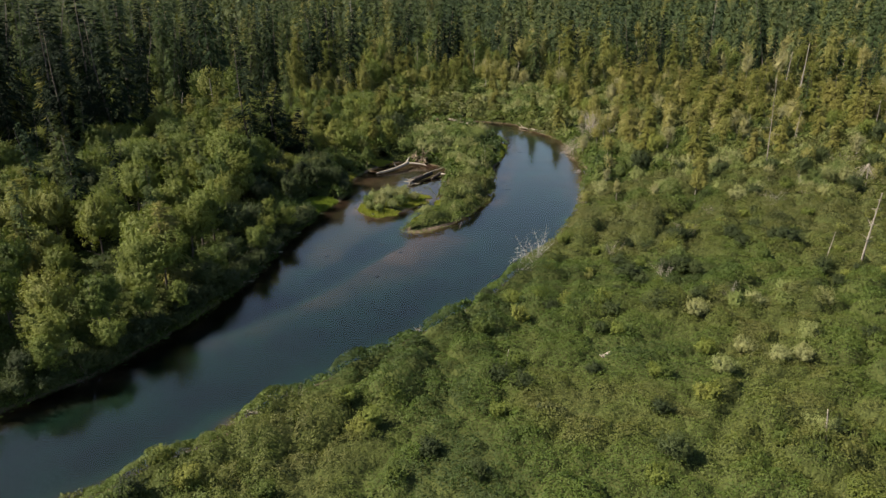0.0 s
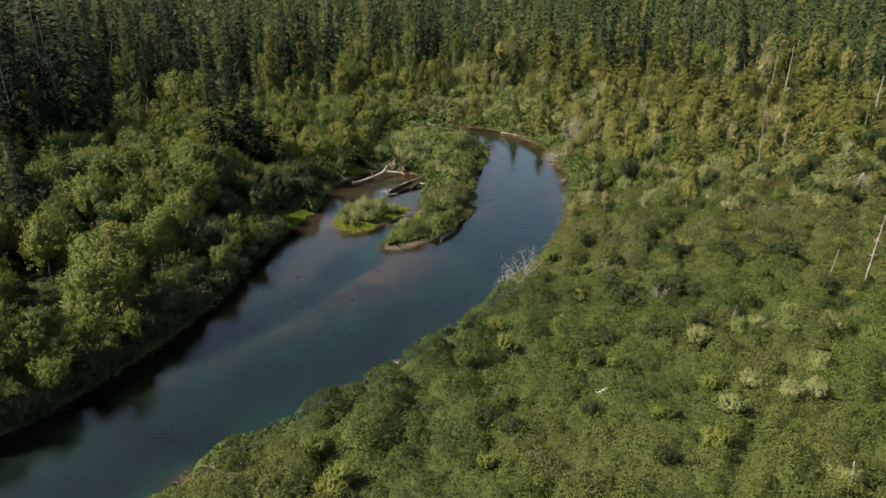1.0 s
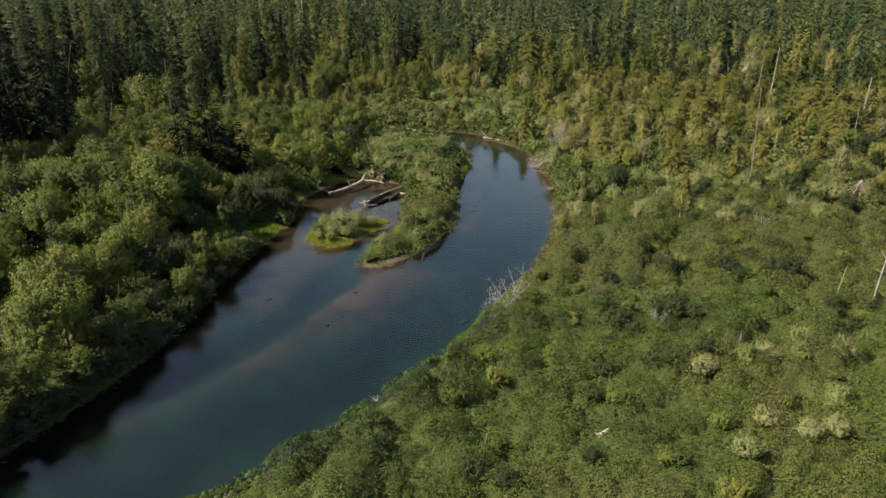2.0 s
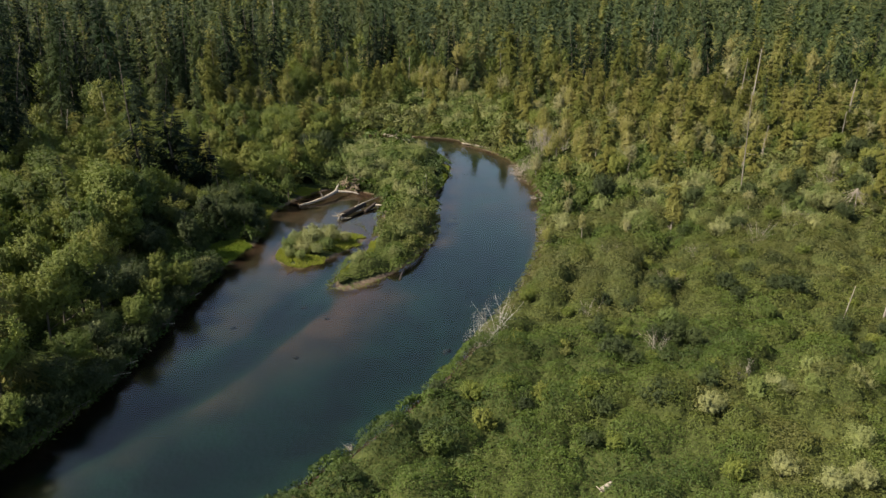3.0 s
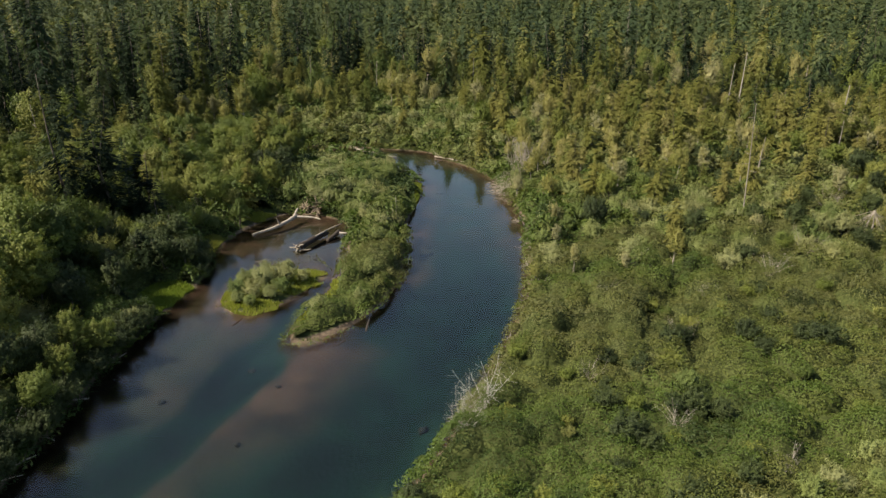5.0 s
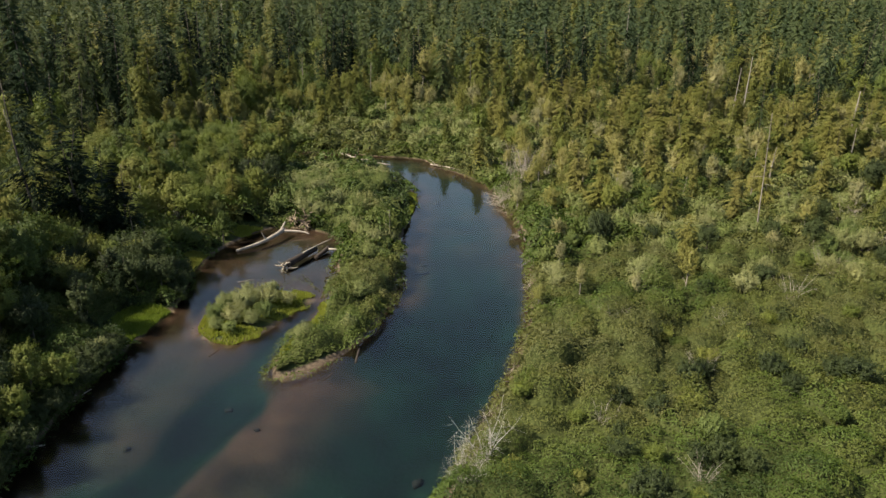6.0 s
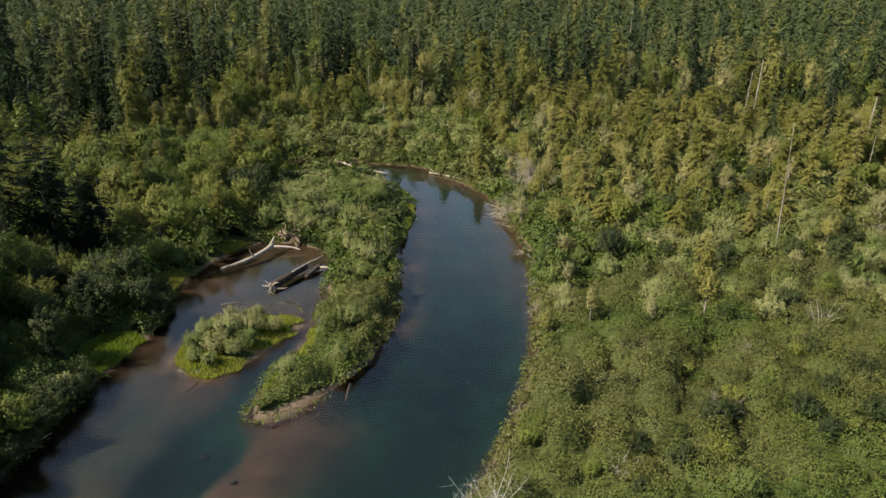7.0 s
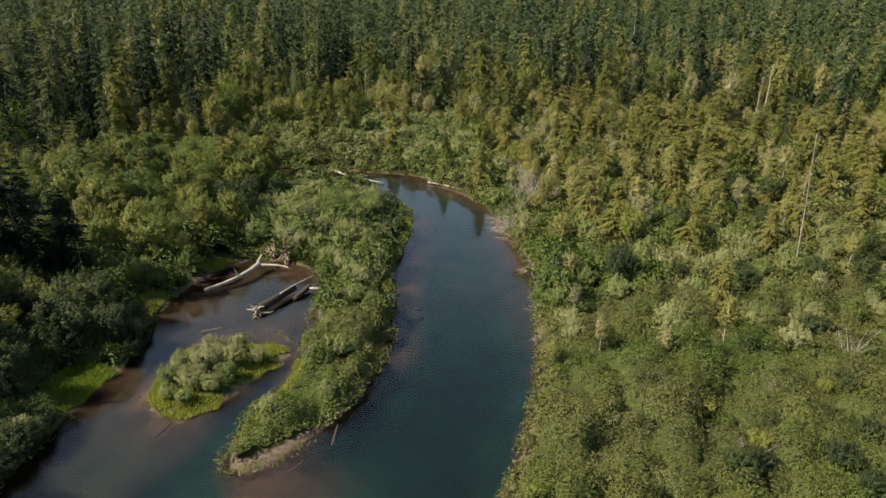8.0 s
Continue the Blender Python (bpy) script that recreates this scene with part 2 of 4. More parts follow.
def wavy(x, y, scale, seed=0):
    """Smooth value noise from 0 to 1 on arrays."""
    x, y = np.asarray(x, float) / scale, np.asarray(y, float) / scale
    i, j = np.floor(x), np.floor(y)
    u, v = x - i, y - j
    u, v = u * u * (3 - 2 * u), v * v * (3 - 2 * v)

    def h(a, b):
        s = np.sin(a * 127.1 + b * 311.7 + seed * 74.7) * 43758.5453
        return s - np.floor(s)
    return (h(i, j) * (1 - u) + h(i + 1, j) * u) * (1 - v) + (h(i, j + 1) * (1 - u) + h(i + 1, j + 1) * u) * v


SHEET_X, SHEET_Y, CELL = -160.0, -70.0, 0.5
sx, sy = np.meshgrid(SHEET_X + CELL * np.arange(520), SHEET_Y + CELL * np.arange(560))
SHEET = np.minimum(edge_distance(sx, sy, SHORE_LINE), -edge_distance(sx, sy, ISLET))


def wet(x, y):
    """How far into the water a place lies; negative on land."""
    u = np.clip((np.asarray(x, float) - SHEET_X) / CELL, 0, 518.99)
    v = np.clip((np.asarray(y, float) - SHEET_Y) / CELL, 0, 558.99)
    i, j = u.astype(int), v.astype(int)
    u, v = u - i, v - j
    return (SHEET[j, i] * (1 - u) + SHEET[j, i + 1] * u) * (1 - v) + (SHEET[j + 1, i] * (1 - u) + SHEET[j + 1, i + 1] * u) * v


def step(a, b, x):
    t = np.clip((x - a) / (b - a), 0, 1)
    return t * t * (3 - 2 * t)


def ridge(x, y, ax, ay, bx, by, wide):
    """1 on the line from a to b, falling to 0 at its width."""
    ex, ey = bx - ax, by - ay
    k = np.clip(((x - ax) * ex + (y - ay) * ey) / (ex * ex + ey * ey), 0, 1)
    return step(1, 0, np.hypot(x - ax - k * ex, y - ay - k * ey) / wide)


def river_frame(x, y):
    """How far east of the gravel bar's crest a place lies, and how far north along it."""
    crest = np.interp(y, [30, 45, 55, 64, 71.5, 79.3, 89.5, 100, 140], [-52, -37, -27, -19, -12.7, -8.3, -3.5, 0, 12])
    return (x - crest) * 0.8, y


GRASSY = ((-18.2, 102.5, 2.6, 3.4), (-16.4, 118.5, 1.9, 2.8), (-10.5, 129.6, 3.0, 1.5), (13.4, 143.6, 1.7, 3.0), (12.0, 136.5, 1.2, 3.0))


def mud_flat(x, y):
    """1 on the bare muddy margins of the tongue of land."""
    return np.maximum.reduce([ridge(x, y, -4.6, 90.8, 1.8, 94.6, 1.9), ridge(x, y, 8.6, 121, 12.6, 137.5, 1.3), ridge(x, y, -2.2, 106.2, 0.2, 108.5, 1.4)])


def land(x, y, d=None):
    """The height of the ground, with the bed of the river."""
    x, y = np.asarray(x, float), np.asarray(y, float)
    d = wet(x, y) if d is None else d
    side, along = river_frame(x, y)
    bar = np.where(side > 0, step(8.5 + 5.0 * step(56, 84, along), 0.5, side), step(-1.9, 0.0, side + 0.9 * (wavy(x, y, 3, 15) - 0.5))) * step(34, 62, along + 14 * (wavy(x, y, 6, 11) - 0.5)) * step(96, 88, along)
    west_flat = step(-3.4, -5.4, side + 2.2 * (wavy(x, y, 5, 13) - 0.5)) * step(62, 84, y)
    margin = step(4.5, 0.5, d + 1.5 * (wavy(x, y, 4, 17) - 0.5)) * step(-14, -17, x)
    pool = step(104, 110, y) * step(2, -2, x)
    shelf = ridge(x, y, 8.6, 106, 14.0, 146, 5.5) * (0.5 + 0.4 * wavy(x, y, 5, 19))
    reach = step(96, 118, y) * step(2, 6, x)
    bars = np.maximum.reduce([(0.54 + 0.34 * step(64, 88, along)) * bar, 0.6 * west_flat, 0.55 * margin, 0.75 * pool, shelf, 0.52 * reach])
    depth = (0.6 + 0.6 * step(0, 1.2, d) + 0.8 * step(0.5, 5, d)) * (1 - 0.85 * bars) + 0.25 * (wavy(x, y, 3.0, 5) - 0.5) + 0.15 * (wavy(x, y, 1.1, 6) - 0.5)
    inland = np.maximum(-d, 0)
    islet = (d < 0) & (np.hypot(x + 7.2, y - 103.3) < 9)
    rise = 0.75 * step(0, 2.5, inland) + 0.9 * step(3, 30, inland) + 0.4 * (wavy(x, y, 7, 3) - 0.5) * step(1, 6, inland)
    rise = rise + 18 * step(290, 480, y) + 40 * step(500, 2600, np.hypot(x, y))
    for cx, cy, rx, ry in GRASSY:
        rise = rise * (1 - 0.7 * step(1.5, 0.8, np.hypot((x - cx) / rx, (y - cy) / ry)))
    rise = rise * (1 - 0.9 * mud_flat(x, y))
    rise = np.where(islet, 0.35 * step(0, 2, inland), rise)
    return np.where(d > 0, -np.maximum(depth, 0.06) * step(0, 0.5, d) ** 0.5, rise)


def axis(a, b, fine, coarse):
    core = np.arange(a, b + fine, fine)
    far = np.cumsum(fine * 1.22 ** np.arange(1, coarse))
    return np.concatenate([(core[0] - far)[::-1], core, core[-1] + far])


gx, gy = axis(-60, 70, 0.8, 36), axis(20, 190, 0.8, 36)
X, Y = np.meshgrid(gx, gy)
Z = land(X, Y)
nx = len(gx)
idx = (np.arange(len(gy) - 1)[:, None] * nx + np.arange(nx - 1)[None, :]).ravel()
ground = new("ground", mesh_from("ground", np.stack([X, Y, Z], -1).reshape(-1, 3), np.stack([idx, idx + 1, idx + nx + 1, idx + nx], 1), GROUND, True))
tagged(ground, "mossy leaf-litter forest floor dipping into a gravel riverbed, darkening by water depth coloured in", "ground", kind="structure")

wx, wy = np.linspace(-150, 60, 43), np.linspace(-60, 195, 52)
X, Y = np.meshgrid(wx, wy)
idx = (np.arange(len(wy) - 1)[:, None] * 43 + np.arange(42)[None, :]).ravel()
water = new("water", mesh_from("water", np.stack([X, Y, X * 0], -1).reshape(-1, 3), np.stack([idx, idx + 1, idx + 44, idx + 43], 1), WATER, True))
water.visible_shadow = False
tagged(water, "clear teal river water gliding past brown gravel bars", "river", kind="structure")


# ---- plants ----
CUBE = np.array([(-1, -1, -1), (1, -1, -1), (1, 1, -1), (-1, 1, -1), (-1, -1, 1), (1, -1, 1), (1, 1, 1), (-1, 1, 1)], float) * 0.577
SIDES = np.array([(0, 3, 2, 1), (4, 5, 6, 7), (0, 1, 5, 4), (1, 2, 6, 5), (2, 3, 7, 6), (3, 0, 4, 7)])


def cores(centre, radius, r):
    """The dense inside of each lobe of a crown, as rough lumps."""
    out = []
    for c, k in zip(centre, radius):
        a = r.uniform(0, 2 * np.pi)
        v = CUBE + r.normal(0, 0.12, CUBE.shape)
        v = np.stack([v[:, 0] * math.cos(a) - v[:, 1] * math.sin(a), v[:, 0] * math.sin(a) + v[:, 1] * math.cos(a), v[:, 2] * 0.85], 1)
        out.append((c + v * k)[SIDES].reshape(-1, 3))
    return np.concatenate(out)


def plume_crown(count, width, height, base, plumes, seed, size, wide=0.45, rise=0.55, gaps=0.45, core=True):
    """Leaves on many short shoots that rise out of an uneven rounded crown: feathery, with hollows between the limbs."""
    r = np.random.default_rng(seed)
    d = unit(r.normal(size=(plumes, 3)))
    d[:, 2] = np.where(d[:, 2] < -0.45, -d[:, 2], d[:, 2])
    limbs = unit(r.normal(size=(9, 3)) + (0, 0, 0.4))
    reach = np.clip(d @ limbs.T, 0, 1) ** 5 * r.uniform(0.5, 1.0, 9)
    far = (1 - gaps) + (gaps + 0.08) * reach.max(1) + r.normal(0, 0.06, plumes)
    far = np.where(r.uniform(size=plumes) < 0.08, far * 1.2, far)
    axes = np.array((width, width, height * 0.56))
    middle = np.array((0, 0, base + height * 0.44))
    tip = middle + d * far[:, None] * axes
    shoot = unit(d + (0, 0, rise) + r.normal(0, 0.2, (plumes, 3)))
    length = width * r.uniform(0.25, 0.55, plumes)
    pick = r.integers(0, plumes, count)
    k = r.uniform(0, 1, count) ** 0.8
    off = r.normal(0, 1, (count, 3))
    p = tip[pick] - shoot[pick] * (length[pick] * k)[:, None] + off * (width * 0.05 * (0.35 + 0.9 * k))[:, None]
    p[:, 2] = np.maximum(p[:, 2], base * 0.35 + 0.1)
    n = unit(d[pick] / axes * width + 0.3 * off + (0, 0, 0.3))
    v = leaves(p, n, size, wide, 0.3, seed + 1, shoot[pick])
    if core:
        inner = unit(r.normal(size=(14, 3))) * r.uniform(0.1, 0.32, (14, 1))
        v = np.concatenate([v, cores(middle + inner * axes, np.full(14, width * 0.27), r)])
    return v


def stems(name, height, spread, count, radius, seed, mat=None, base=0.0, forks=0):
    bm = bmesh.new()
    r = np.random.default_rng(seed)
    for i in range(count):
        a = r.uniform(0, 2 * math.pi)
        d = (math.cos(a) * spread, math.sin(a) * spread, 1.0)
        h = height * r.uniform(0.7, 1.05)
        pts = wander((math.cos(a) * 0.1, math.sin(a) * 0.1, -0.15), d, h, 6, 0.09, r)
        tube(bm, pts, [radius * (1 - 0.8 * k / 6) for k in range(7)], 5)
        for f in range(forks):
            j = int(r.integers(2, 6))
            b = r.uniform(0, 2 * math.pi)
            tw = wander(pts[j], (math.cos(b), math.sin(b), r.uniform(0.3, 1.1)), h * r.uniform(0.2, 0.45), 4, 0.15, r)
            tube(bm, tw, [radius * 0.5 * (1 - 0.8 * k / 4) for k in range(5)], 4)
    return bm_mesh(name, bm, mat or BARK)


def trunk_mesh(height, radius, seed, mat, limbs=4, low=0.3):
    bm = bmesh.new()
    r = np.random.default_rng(seed)
    pts = wander((0, 0, -0.3), (0, 0, 1), height, 9, 0.03, r)
    tube(bm, pts, [radius * (1.25 if k == 0 else 1 - 0.88 * k / 9) for k in range(10)], 6)
    for i in range(limbs):
        j = min(8, int(9 * (low + (0.95 - low) * i / max(limbs, 1))))
        a = r.uniform(0, 2 * math.pi)
        l = height * 0.28 * (1.1 - j / 10)
        tw = wander(pts[j], (math.cos(a), math.sin(a), 0.6), l, 4, 0.12, r)
        tube(bm, tw, [radius * 0.4 * (1 - 0.8 * k / 4) for k in range(5)], 5)
    return bm_mesh("trunk", bm, mat)


def blades(points, along, up, half, wide):
    """Long folded blades along given directions."""
    along = unit(along)
    across = unit(np.cross(along, up))
    top = np.cross(across, along)
    a, w = along * half[:, None], across * (half * wide)[:, None]
    drop = top * (half * 0.16)[:, None]
    return np.stack([points - a, points + w - drop, points + a, points - w - drop], 1).reshape(-1, 3)


def spruce_crown(height, width, whorls, seed, sprays=7, full=1.0, bare=0.05, slim=0.34, ragged=0.4):
    """Boughs in whorls round the trunk, each a drooping spine with side sprays: a ragged pointed cone."""
    r = np.random.default_rng(seed)
    f = np.repeat((np.arange(whorls) + 0.5) / whorls, 5)
    f = np.clip(f + r.uniform(-ragged, ragged, f.size) / whorls, 0, 0.985)
    keep = r.uniform(size=f.size) > 0.12
    f = f[keep]
    n = f.size
    a = r.uniform(0, 2 * np.pi, n)
    uneven = 0.85 + 0.3 * np.sin(a * 2 + f * 9 + seed) + 0.15 * np.sin(f * 40 + seed)
    reach = (width * (1 - f) ** 0.58 * uneven * r.uniform(0.55, 1.2, n) + 0.25)
    z = height * (bare + (1 - bare) * f)
    slope = -0.25 - 0.35 * (1 - f) + 0.55 * f ** 3
    out = np.stack([np.cos(a), np.sin(a), slope], 1)
    flat = np.stack([-np.sin(a), np.cos(a), a * 0], 1)
    hang = np.stack([np.cos(a) * 0.8, np.sin(a) * 0.8, -0.25 - 0.55 * (1 - f)], 1)
    base = np.stack([a * 0, a * 0, z], 1)
    up = np.stack([np.cos(a) * 0.6, np.sin(a) * 0.6, a * 0 + 0.8], 1)
    v = []
    ks = np.linspace(0.22, 0.97, sprays)
    for i, k in enumerate(ks):
        turn = (0.0, 0.9, -0.9, 0.45, -0.45)[i % 5]
        d = hang + flat * (turn + r.normal(0, 0.25, n))[:, None]
        p = base + out * (reach * k)[:, None] + flat * (turn * reach * 0.22 * (1.15 - k))[:, None] + r.normal(0, 0.05, (n, 3)) * reach[:, None]
        p[:, 2] -= 0.12 * reach * k * k
        v.append(blades(p, d, up + r.normal(0, 0.18, (n, 3)), (reach * (0.135 - 0.045 * k) + 0.12) * full, slim))
    return np.concatenate(v)


class Kind:
    """One kind of plant: a few built examples, later ones copied from them."""

    def __init__(self, name, label, category, group, variants):
        self.name, self.label, self.category, self.group = name, label, category, group
        self.variants, self.first = variants, [None] * len(variants)

    def put(self, x, y, scale=1.0, tall=1.0, which=None, label="", turn=None, sink=0.05, lean=4.0):
        i = int(rng.integers(len(self.variants))) if which is None else which
        z = float(land(np.array([x]), np.array([y]))[0])
        m = pose(x, y, z - sink, rng.normal(0, lean), rng.normal(0, lean), rng.uniform(0, 360) if turn is None else turn)
        m = m @ Matrix.Diagonal((scale, scale, scale * tall, 1))
        if self.first[i] is None:
            ob = new(self.name)
            for pname, data in self.variants[i]:
                part(pname, data, ob)
            tagged(ob, label or self.label, self.category, self.group)
            ob.matrix_basis = m
            self.first[i] = ob
        else:
            ob = self.first[i].copy()
            scene.collection.objects.link(ob)
            ob.matrix_basis = m
            for c in self.first[i].children:
                o = c.copy()
                scene.collection.objects.link(o)
                o.parent = ob
            if label:
                tagged(ob, label)
        return ob


def crown_mesh(name, verts, mat, tint=None):
    me = mesh_from(name, verts, quads(len(verts) // 4), mat)
    if tint is not None:
        me.attributes.new("tint", "FLOAT", "POINT").data.foreach_set("value", np.repeat(tint, 4).astype(np.float32))
    return me


def shrub_variants(mat, seeds, count, width, height, size, lobes=9):
    return [[("branching_stem", stems("stems", height * 0.8, 0.45, 7, 0.035, s)),
             ("foliage", crown_mesh("foliage", plume_crown(count, width, height, 0.2, lobes, s, size, 0.4), mat))] for s in seeds]


def tree_variants(mat, seeds, count, width, height, size, lobes=14, bark=None):
    return [[("trunk", trunk_mesh(height * 0.92, 0.02 * height, s, bark or BARK)),
             ("crown", crown_mesh("crown", plume_crown(count, width * (0.85 + 0.14 * (s % 4)), height * 0.78, height * 0.24, lobes, s, size), mat))] for s in seeds]


def spruce_variants(seeds, height, width, sprays, whorls, mat, ragged=0.4, fill=0.0, slim=0.32):
    return [[("trunk", trunk_mesh(height * 0.98, 0.011 * height, s, BARK, 0)),
             ("crown", crown_mesh("crown", np.concatenate([spruce_crown(height, width, whorls, s, sprays, ragged=ragged, slim=slim)] + (
                 [plume_crown(int(3000 * fill), width * 0.62, height * 0.8, height * 0.06, 120, s + 7, 0.082, rise=0.0, core=False)] if fill else [])), mat))] for s in seeds]


willow = Kind("willow_shrub", "grey-green leafy willow shrub rooted in the riverbank thicket", "shrub", "willow shrubs on the banks",
              shrub_variants(LEAF["willow"], range(10, 15), 5200, 1.75, 2.5, 0.07, 170))
alder = Kind("alder_tree", "leafy green alder tree standing in the bank woods", "tree", "alder trees of the bank woods",
             tree_variants(LEAF["broad"], range(30, 36), 7600, 2.4, 7.0, 0.098, 210))
pale = Kind("yellowing_tree", "yellow-green thin-leaved tree in the valley thicket", "tree", "yellowing trees of the valley",
            tree_variants(LEAF["pale"], range(50, 55), 5000, 1.9, 7.5, 0.088, 170, SNAGWOOD))
spruce = Kind("spruce_tree", "dark green spruce with drooping boughs at the forest edge", "tree", "spruces of the forest",
              spruce_variants(range(70, 74), 20.0, 3.4, 20, 34, LEAF["spruce"]))
dark_spruce = Kind("dark_spruce_tree", "spruce coloured nearly black for its own shade, with drooping boughs above the bank woods", "tree", "dark spruces of the wooded bank",
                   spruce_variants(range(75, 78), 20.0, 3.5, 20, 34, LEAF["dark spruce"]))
olive = Kind("hemlock_tree", "olive-yellow mossy hemlock with tiered thin boughs in the valley", "tree", "olive hemlocks of the valley",
             spruce_variants(range(60, 64), 9.0, 2.6, 22, 26, LEAF["olive"], 1.2, 1.0, 0.2))


shade_tree = Kind("dark_alder_tree", "dense alder tree among paler shrubs, its dark green partly painted-in shade", "tree", "dark alder trees among the shrubs",
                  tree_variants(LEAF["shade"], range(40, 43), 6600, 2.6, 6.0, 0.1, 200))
shade_shrub = Kind("elder_shrub", "rounded shrub rising from the bramble thicket, its dark green partly painted-in shade", "shrub", "dark shrubs of the thicket",
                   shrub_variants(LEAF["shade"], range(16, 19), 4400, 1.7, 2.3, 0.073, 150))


sapling = Kind("sapling_shrub", "bright green broad-leaved sapling clump in the bramble thicket", "shrub", "sapling clumps of the thicket",
               shrub_variants(LEAF["broad"], range(20, 23), 4200, 1.6, 2.4, 0.078, 150))

# where each grows


def grassy(x, y, grow=1.0):
    """Whether a place lies in one of the open grass patches at the water."""
    out = np.zeros(np.shape(x), bool)
    out |= mud_flat(np.asarray(x, float), np.asarray(y, float)) > 0.7
    for cx, cy, rx, ry in GRASSY:
        out |= np.hypot((x - cx) / (rx * grow), (y - cy) / (ry * grow)) < 1
    return out


def scatter(x0, x1, y0, y1, gap, seed):
    """Jittered places over an oblong."""
    r = np.random.default_rng(seed)
    a, b = np.meshgrid(np.arange(x0, x1, gap), np.arange(y0, y1, gap))
    a, b = a.ravel() + r.uniform(-0.45, 0.45, a.size) * gap, b.ravel() + r.uniform(-0.45, 0.45, b.size) * gap
    return a, b, r.uniform(0, 1, a.size)


def in_view(x, y, margin=8.0):
    """The fan of land that the flight looks over."""
    return (y > 18) & (np.abs(x - 4 - 0.05 * (y - 40)) < 0.72 * (y + 4) + margin)


def west(x, y):
    """Whether a place lies on the wooded bank, north-west of the river."""
    return (x < np.interp(y, [-40, 20, 45, 70, 80, 90, 100, 110, 130, 170], [-90, -45, -24, -10, -2, 6, 11, 14, 18, 14])) & (y < 182)


def conifer_edge(x, y):
    """Positive inside the spruce forest."""
    line = np.interp(x, [-200, -75, -55, -40, -20, 0, 40, 70, 120, 200], [80, 112, 160, 195, 225, 240, 240, 228, 215, 185])
    return y - line + 46 * (wavy(x, y, 30, 8) - 0.5) + 16 * (wavy(x, y, 9, 18) - 0.5)


# ---- low thicket: one continuous leafy cover of brambles and saplings ----
def domes(x, y, cell, low, high, seed, wide=0.5):
    """Overlapping rounded tops on a jittered grid."""
    i, j = np.floor(x / cell), np.floor(y / cell)
    h = np.zeros(x.shape)
    for di in (-1, 0, 1):
        for dj in (-1, 0, 1):
            a, b = i + di, j + dj
            s1 = np.sin(a * 12.9898 + b * 78.233 + seed) * 43758.5453
            s2 = np.sin(a * 39.425 + b * 11.135 + seed) * 24634.6345
            s3 = np.sin(a * 73.156 + b * 52.235 + seed) * 51342.1234
            s1, s2, s3 = s1 - np.floor(s1), s2 - np.floor(s2), s3 - np.floor(s3)
            d = np.hypot(x - (a + s1) * cell, y - (b + s2) * cell) / (cell * (wide + 0.35 * s3))
            h = np.maximum(h, (low + (high - low) * s3 * s3) * np.sqrt(np.maximum(1 - d * d, 0)))
    return h


def thicket_height(x, y):
    """The top of the bramble and sapling cover over the ground."""
    tiny, small, large = domes(x, y, 0.62, 0.1, 0.4, 9.0), domes(x, y, 1.4, 0.2, 0.9, 0.0, 0.4), domes(x, y, 3.4, 0.9, 3.0, 4.0, 0.34)
    trail = ridge(x, y, 25.3, 51.0, 18.8, 42.0, 1.1)
    rough = step(0.3, 0.75, wavy(x, y, 13, 12) + 0.2 * step(60, 100, y))
    return 0.15 + (1 - 0.8 * trail) * (0.8 * tiny + small * (0.5 + 0.5 * rough) + large * (0.45 + 0.75 * rough) * (1 - 0.35 * step(80, 55, y)))


def thicket_tint(x, y):
    """Each clump its own hue, in drifts over the land."""
    def clump(cell, seed):
        i, j = np.floor(x / cell + 0.35 * np.sin(y / cell * 2.1 + seed)), np.floor(y / cell + 0.35 * np.sin(x / cell * 1.7 + seed))
        h = np.sin(i * 41.3 + j * 97.7 + seed) * 43758.5453
        return h - np.floor(h)
    t = 0.36 * clump(2.6, 1.0) + 0.08 * clump(1.1, 2.0) + 1.05 * (wavy(x, y, 9, 31) - 0.27) + 0.3 * (wavy(x, y, 30, 32) - 0.5)
    return np.clip(t + 0.28 * step(50, 100, y) - 0.06 - 0.3 * west(x, y), 0, 1)


